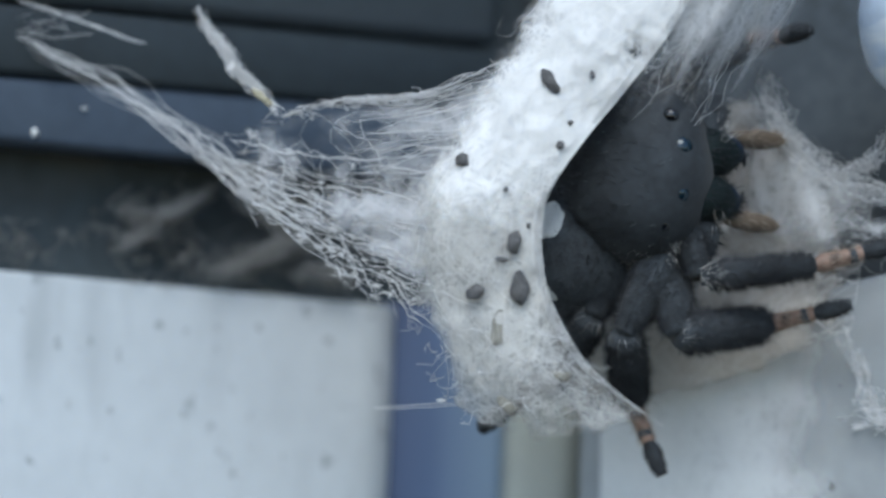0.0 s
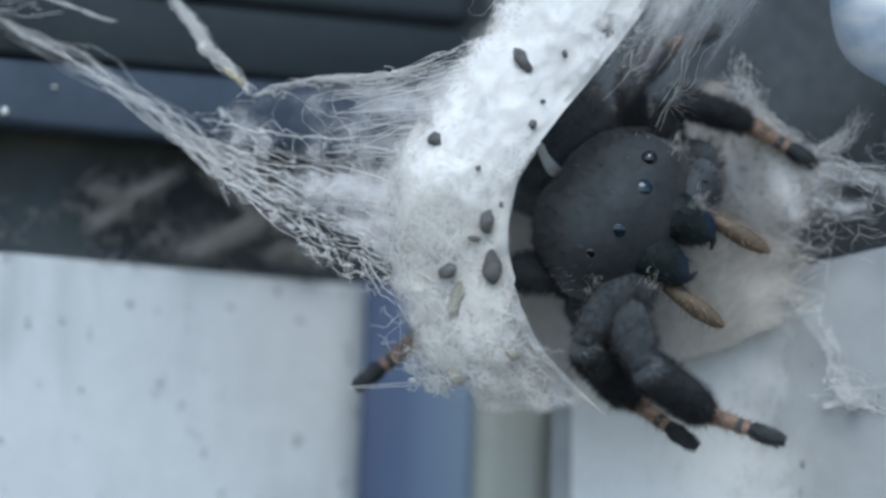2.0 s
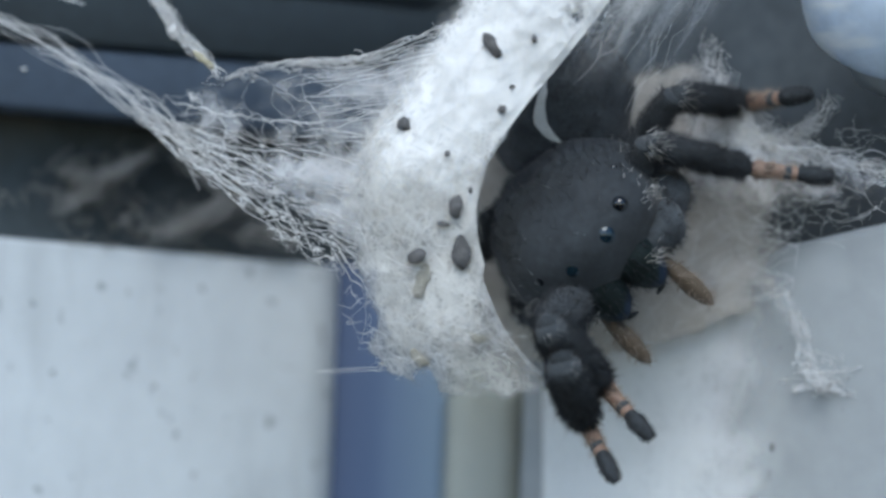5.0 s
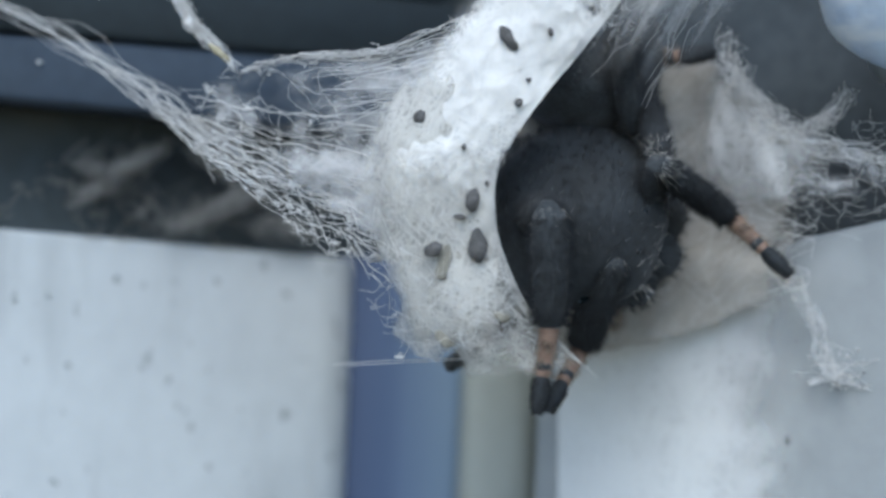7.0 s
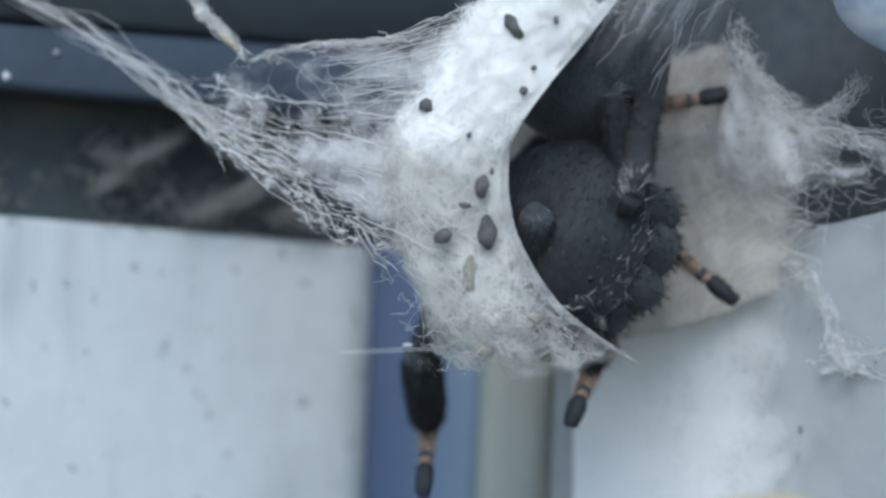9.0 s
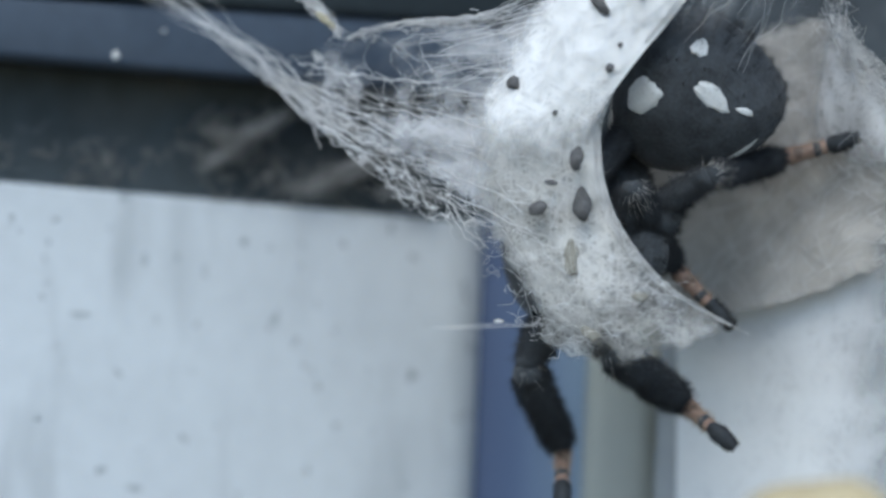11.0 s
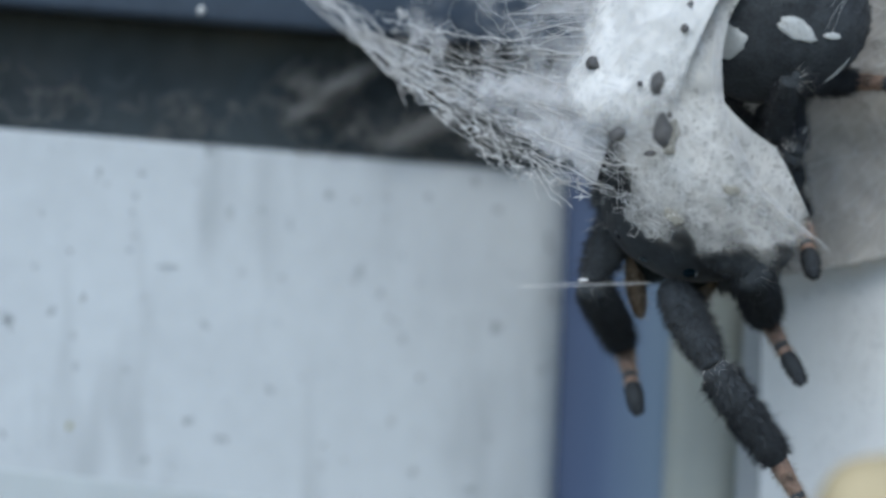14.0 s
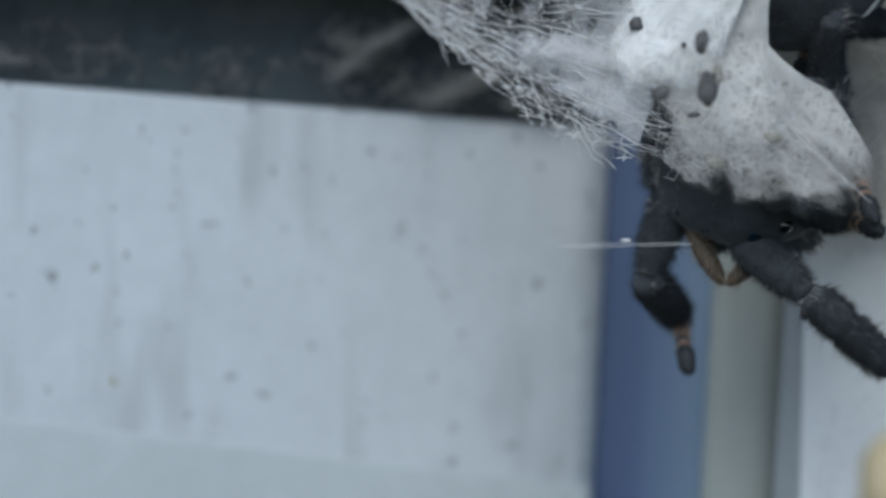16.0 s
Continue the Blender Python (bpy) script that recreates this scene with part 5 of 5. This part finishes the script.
SPIDER, ABDO, LEGS, SPARE, PALPS = spider()


def aim(origin, to, roll_ref):
    """A pose at origin whose y points along to."""
    y = Vector(to).normalized()
    x = y.cross(Vector(roll_ref)).normalized()
    z = x.cross(y)
    m = Matrix((x, y, z)).transposed().to_4x4()
    m.translation = Vector(origin)
    return m


def thorax_pose(t, place, face, back):
    y = Vector(face).normalized()
    z = Vector(back) - y * Vector(back).dot(y)
    z.normalize()
    m = Matrix((y.cross(z), y, z)).transposed().to_4x4()
    m.translation = (place[0], place[2], place[1])
    return m


def between(rows, t):
    """Poses by time, blended."""
    if t <= rows[0][0]:
        return rows[0][1]
    for (t0, m0), (t1, m1) in zip(rows, rows[1:]):
        if t <= t1:
            k = (t - t0) / (t1 - t0)
            q = m0.to_quaternion().slerp(m1.to_quaternion(), k)
            return Matrix.Translation(m0.translation.lerp(m1.translation, k)) @ q.to_matrix().to_4x4()
    return rows[-1][1]


def metres(m):
    m = m.copy()
    m.translation = m.translation * MM
    return m


def reach(a, target, length, lean):
    """A point at that length from a, showing before the target; its depth makes up for what is too short."""
    d = Vector((target[0] - a.x, 0, target[1] - a.z))
    if d.length >= length:
        d = d.normalized() * length
    else:
        d.y = lean * math.sqrt(length ** 2 - d.length ** 2)
    return a + d


DEPTHS = (((0, 2.0),), ((0, 1.6),), ((0, 1.8), (2, 0.6), (2.5, -0.9), (4.7, -0.9), (6.8, 2.0), (7.5, 2.0), (8.2, 1.2), (10.3, 1.8)), ((0, 1.4), (1.5, -0.6), (4.7, -0.6), (6.8, 0.4), (8.2, 0.4), (10.3, 1.6)), ((0, 3.2),))
HIPS = {"LEG_HIND": (-1.9, -1.4, -0.7), "LEG_SIDE": (-2.0, 0.2, -0.8), "LEG_FRONT": (1.2, 1.6, -1.0), "LEG_SECOND": (1.9, 0.6, -0.9), "LEG_FAR": (2.0, -1.0, -0.8)}


def fine(rows):
    """The rows filled in to a quarter of a second."""
    times = sorted({r[0] for r in rows} | {k / 4 for k in range(65)})
    cols = list(zip(*rows))
    return [(t, *[float(np.interp(t, cols[0], c)) for c in cols[1:]]) for t in times]


def key_leg(pieces, rows, depths, hip, body):
    femur, tibia, meta, tarsus = pieces
    out = [[], [], [], []]
    for t, kx, kz, ax, az, tx, tz in fine(rows):
        m = between(body, t)
        knee = Vector((kx, float(np.interp(t, *zip(*depths))), kz))
        root = m @ Vector(hip)
        start = knee + (root - knee).normalized() * FEMUR
        ankle = reach(knee, (ax, az), TIBIA, 1)
        tip = reach(ankle, (tx, tz), FOOT, -1)
        heel = ankle.lerp(tip, 0.56)
        up = Vector((0.25, -0.8, 0.55))
        fm = aim(start, knee - start, up)
        rel = m.inverted() @ fm
        out[0].append((t, metres(rel)))
        inv = fm.inverted()
        out[1].append((t, metres(inv @ aim(knee, ankle - knee, up))))
        out[2].append((t, metres(inv @ aim(ankle, tip - ankle, up))))
        out[3].append((t, metres(inv @ aim(heel, tip - ankle, up))))
    for ob, keys in zip(pieces, out):
        walk(ob, keys)


def motions():
    given = [(row[0], thorax_pose(*row)) for row in BODY]
    body = [(t, between(given, t)) for t in sorted({t for t, _ in given} | {k / 4 for k in range(65)})]
    walk(SPIDER, [(t, RETREAT @ metres(m)) for t, m in body])
    rows = []
    for t, x, z, y, roll, swing in fine(ABDOMEN):
        m = between(body, t)
        joint = m @ Vector((0, -2.7, 0.1))
        mid = Vector((x, y, z))
        way = (joint - mid).normalized()
        back = m.to_3x3() @ Vector((0, 0, 1))
        place = joint - way * float(np.interp(t, (8.2, 10.3, 13.5, 14.5), (2.55, 3.6, 3.6, 4.1)))
        way = Matrix.Rotation(radians(swing), 3, "Y") @ way
        rows.append((t, metres(m.inverted() @ aim(place, way, back) @ Matrix.Rotation(radians(roll), 4, "Y"))))
    walk(ABDO, rows)
    # the silk gives way to the spider: the front wall is pulled round, its lower end swings to the side and lifts
    pull = [(t, Matrix.Translation(HINGE * MM) @ pose(0, 0, 0, 0, turn, 0) @ Matrix.Translation(HINGE * -MM)) for t, turn in
            ((0, 0), (12.5, 0), (12.75, -1.5), (13.0, -4), (13.25, -6.5), (13.5, -9), (13.75, -11), (14.0, -12), (16, -12))]
    walk(FLAP, pull)
    for ob in DROPPINGS[:2] + DROPPINGS[5:]:
        m = ob.matrix_basis.copy()
        walk(ob, [(t, RETREAT @ p @ RETREAT.inverted() @ m) for t, p in pull])
    walk(SKIRT, [(t, Matrix.Translation((HINGE + Vector((shift, 0.5 * min(1, max(0, t - 8.2)), lift))) * MM) @ pose(0, 0, 0, tilt, turn, 0)) for t, turn, tilt, shift, lift in
                 ((0, -1, 0, 0, 0), (1.0, -1, 0, 0, 0), (1.5, 2, 0, 0, 0), (2.0, 6, 0, 0, 0), (2.5, 10, 0, 0, 0), (3.0, 13, 0, 0, 0), (4.0, 13, 0, 0, 0), (4.7, 9, 0, 0, 0),
                  (6.8, 5, 0, 0, 0.5), (7.5, 4, 0, 0, 0.5), (8.2, 1, 0, 0, 0.3), (10.3, -9, -4, 0.1, 0), (12.5, -9, -6, 0.2, 0.1),
                  (13.0, -4, -7, 0.75, 0.55), (13.5, -2, -8, 1.0, 1.2), (14.0, 3, -9, 1.4, 2.15), (14.5, 5, -9, 1.55, 2.5), (16, 5, -9, 1.5, 2.6))])
    walk(LIP, [(t, Matrix.Translation((PIVOT + Vector((3.5 * ahead, ahead + 0.4 * min(1, max(0, t - 8.2)), lift))) * MM) @ pose(0, 0, 0, 0, turn, 0)) for t, turn, ahead, lift in
               ((0, 0, 0, 0), (8.2, 0, 0, 0), (10.3, -8, 0, 0), (12.5, -10, 0, 0), (13.0, -22, 0.05, 0.1), (13.5, -36, 0.1, 0.3), (14.0, -42, 0.12, 0.5), (14.5, -46, 0.12, 0.7), (16, -48, 0.12, 0.8))])
    for ob in DROPPINGS[2:5]:               # droppings that ride on the lifted silk
        m = ob.matrix_basis.copy()
        walk(ob, [(t, Matrix.Translation((aside * MM, ahead * MM, lift * MM)) @ m) for t, aside, ahead, lift in
                  ((0, 0, 0, 0), (8.2, 0, 0, 0), (10.3, 0.4, 0, 0.2), (12.0, 0.3, 0, 0.3), (12.5, 0.2, 0, 0.7), (13.0, 0.1, -0.4, 1.05), (13.5, 0.2, -0.9, 1.15), (14.5, 0.3, -1.5, 1.4), (16, 0.3, -1.5, 1.4))])
    for pieces, rows, depth, hip in zip(LEGS, (LEG_HIND, LEG_SIDE, LEG_FRONT, LEG_SECOND, LEG_FAR), DEPTHS, HIPS.values()):
        key_leg(pieces, rows, depth, hip, body)
    for ob, sx in zip(PALPS, (-1, 1)):      # the palps swing forward as the spider climbs out
        down, out = pose(sx * 1.29 * MM, 2.24 * MM, -1.9 * MM, -76, 0, sx * -10), pose(sx * 1.5 * MM, 2.5 * MM, -0.3 * MM, -12, 0, sx * 42)
        walk(ob, [(0, down), (8.2, down), (13.5, down), (13.9, pose(sx * 1.4 * MM, 2.4 * MM, -1.0 * MM, -40, 0, sx * 20)), (14.3, out), (16, out)])
    # three legs stay drawn up against the body: one beneath, one out to the hidden side, one raised over the back
    for pieces, knee, hip, fold in zip(SPARE, ((-2.0, 0.6, -1.7), (3.3, 0.5, -1.1), (-2.7, -1.7, 1.5)), ((-0.9, -2.2, -0.4), (1.0, -1.2, -0.5), (-1.0, -0.8, -0.6)),
                                       ((1.0, -2.8, -0.05), (-0.3, -2.6, -0.5), (0.9, -2.2, -0.6))):
        knee, hip, side = Vector(knee), Vector(hip), (1 if knee[0] > 0 else -1)
        start = knee + (hip - knee).normalized() * FEMUR
        ankle = knee + Vector(fold).normalized() * TIBIA
        tip = ankle + Vector((-side * 0.2, 2.1, -0.15)).normalized() * FOOT
        up = Vector((0, 0, 1))
        fm = aim(start, knee - start, up)
        pieces[0].matrix_basis = metres(fm)
        inv = fm.inverted()
        pieces[1].matrix_basis = metres(inv @ aim(knee, ankle - knee, up))
        pieces[2].matrix_basis = metres(inv @ aim(ankle, tip - ankle, up))
        pieces[3].matrix_basis = metres(inv @ aim(ankle.lerp(tip, 0.56), tip - ankle, up))


motions()
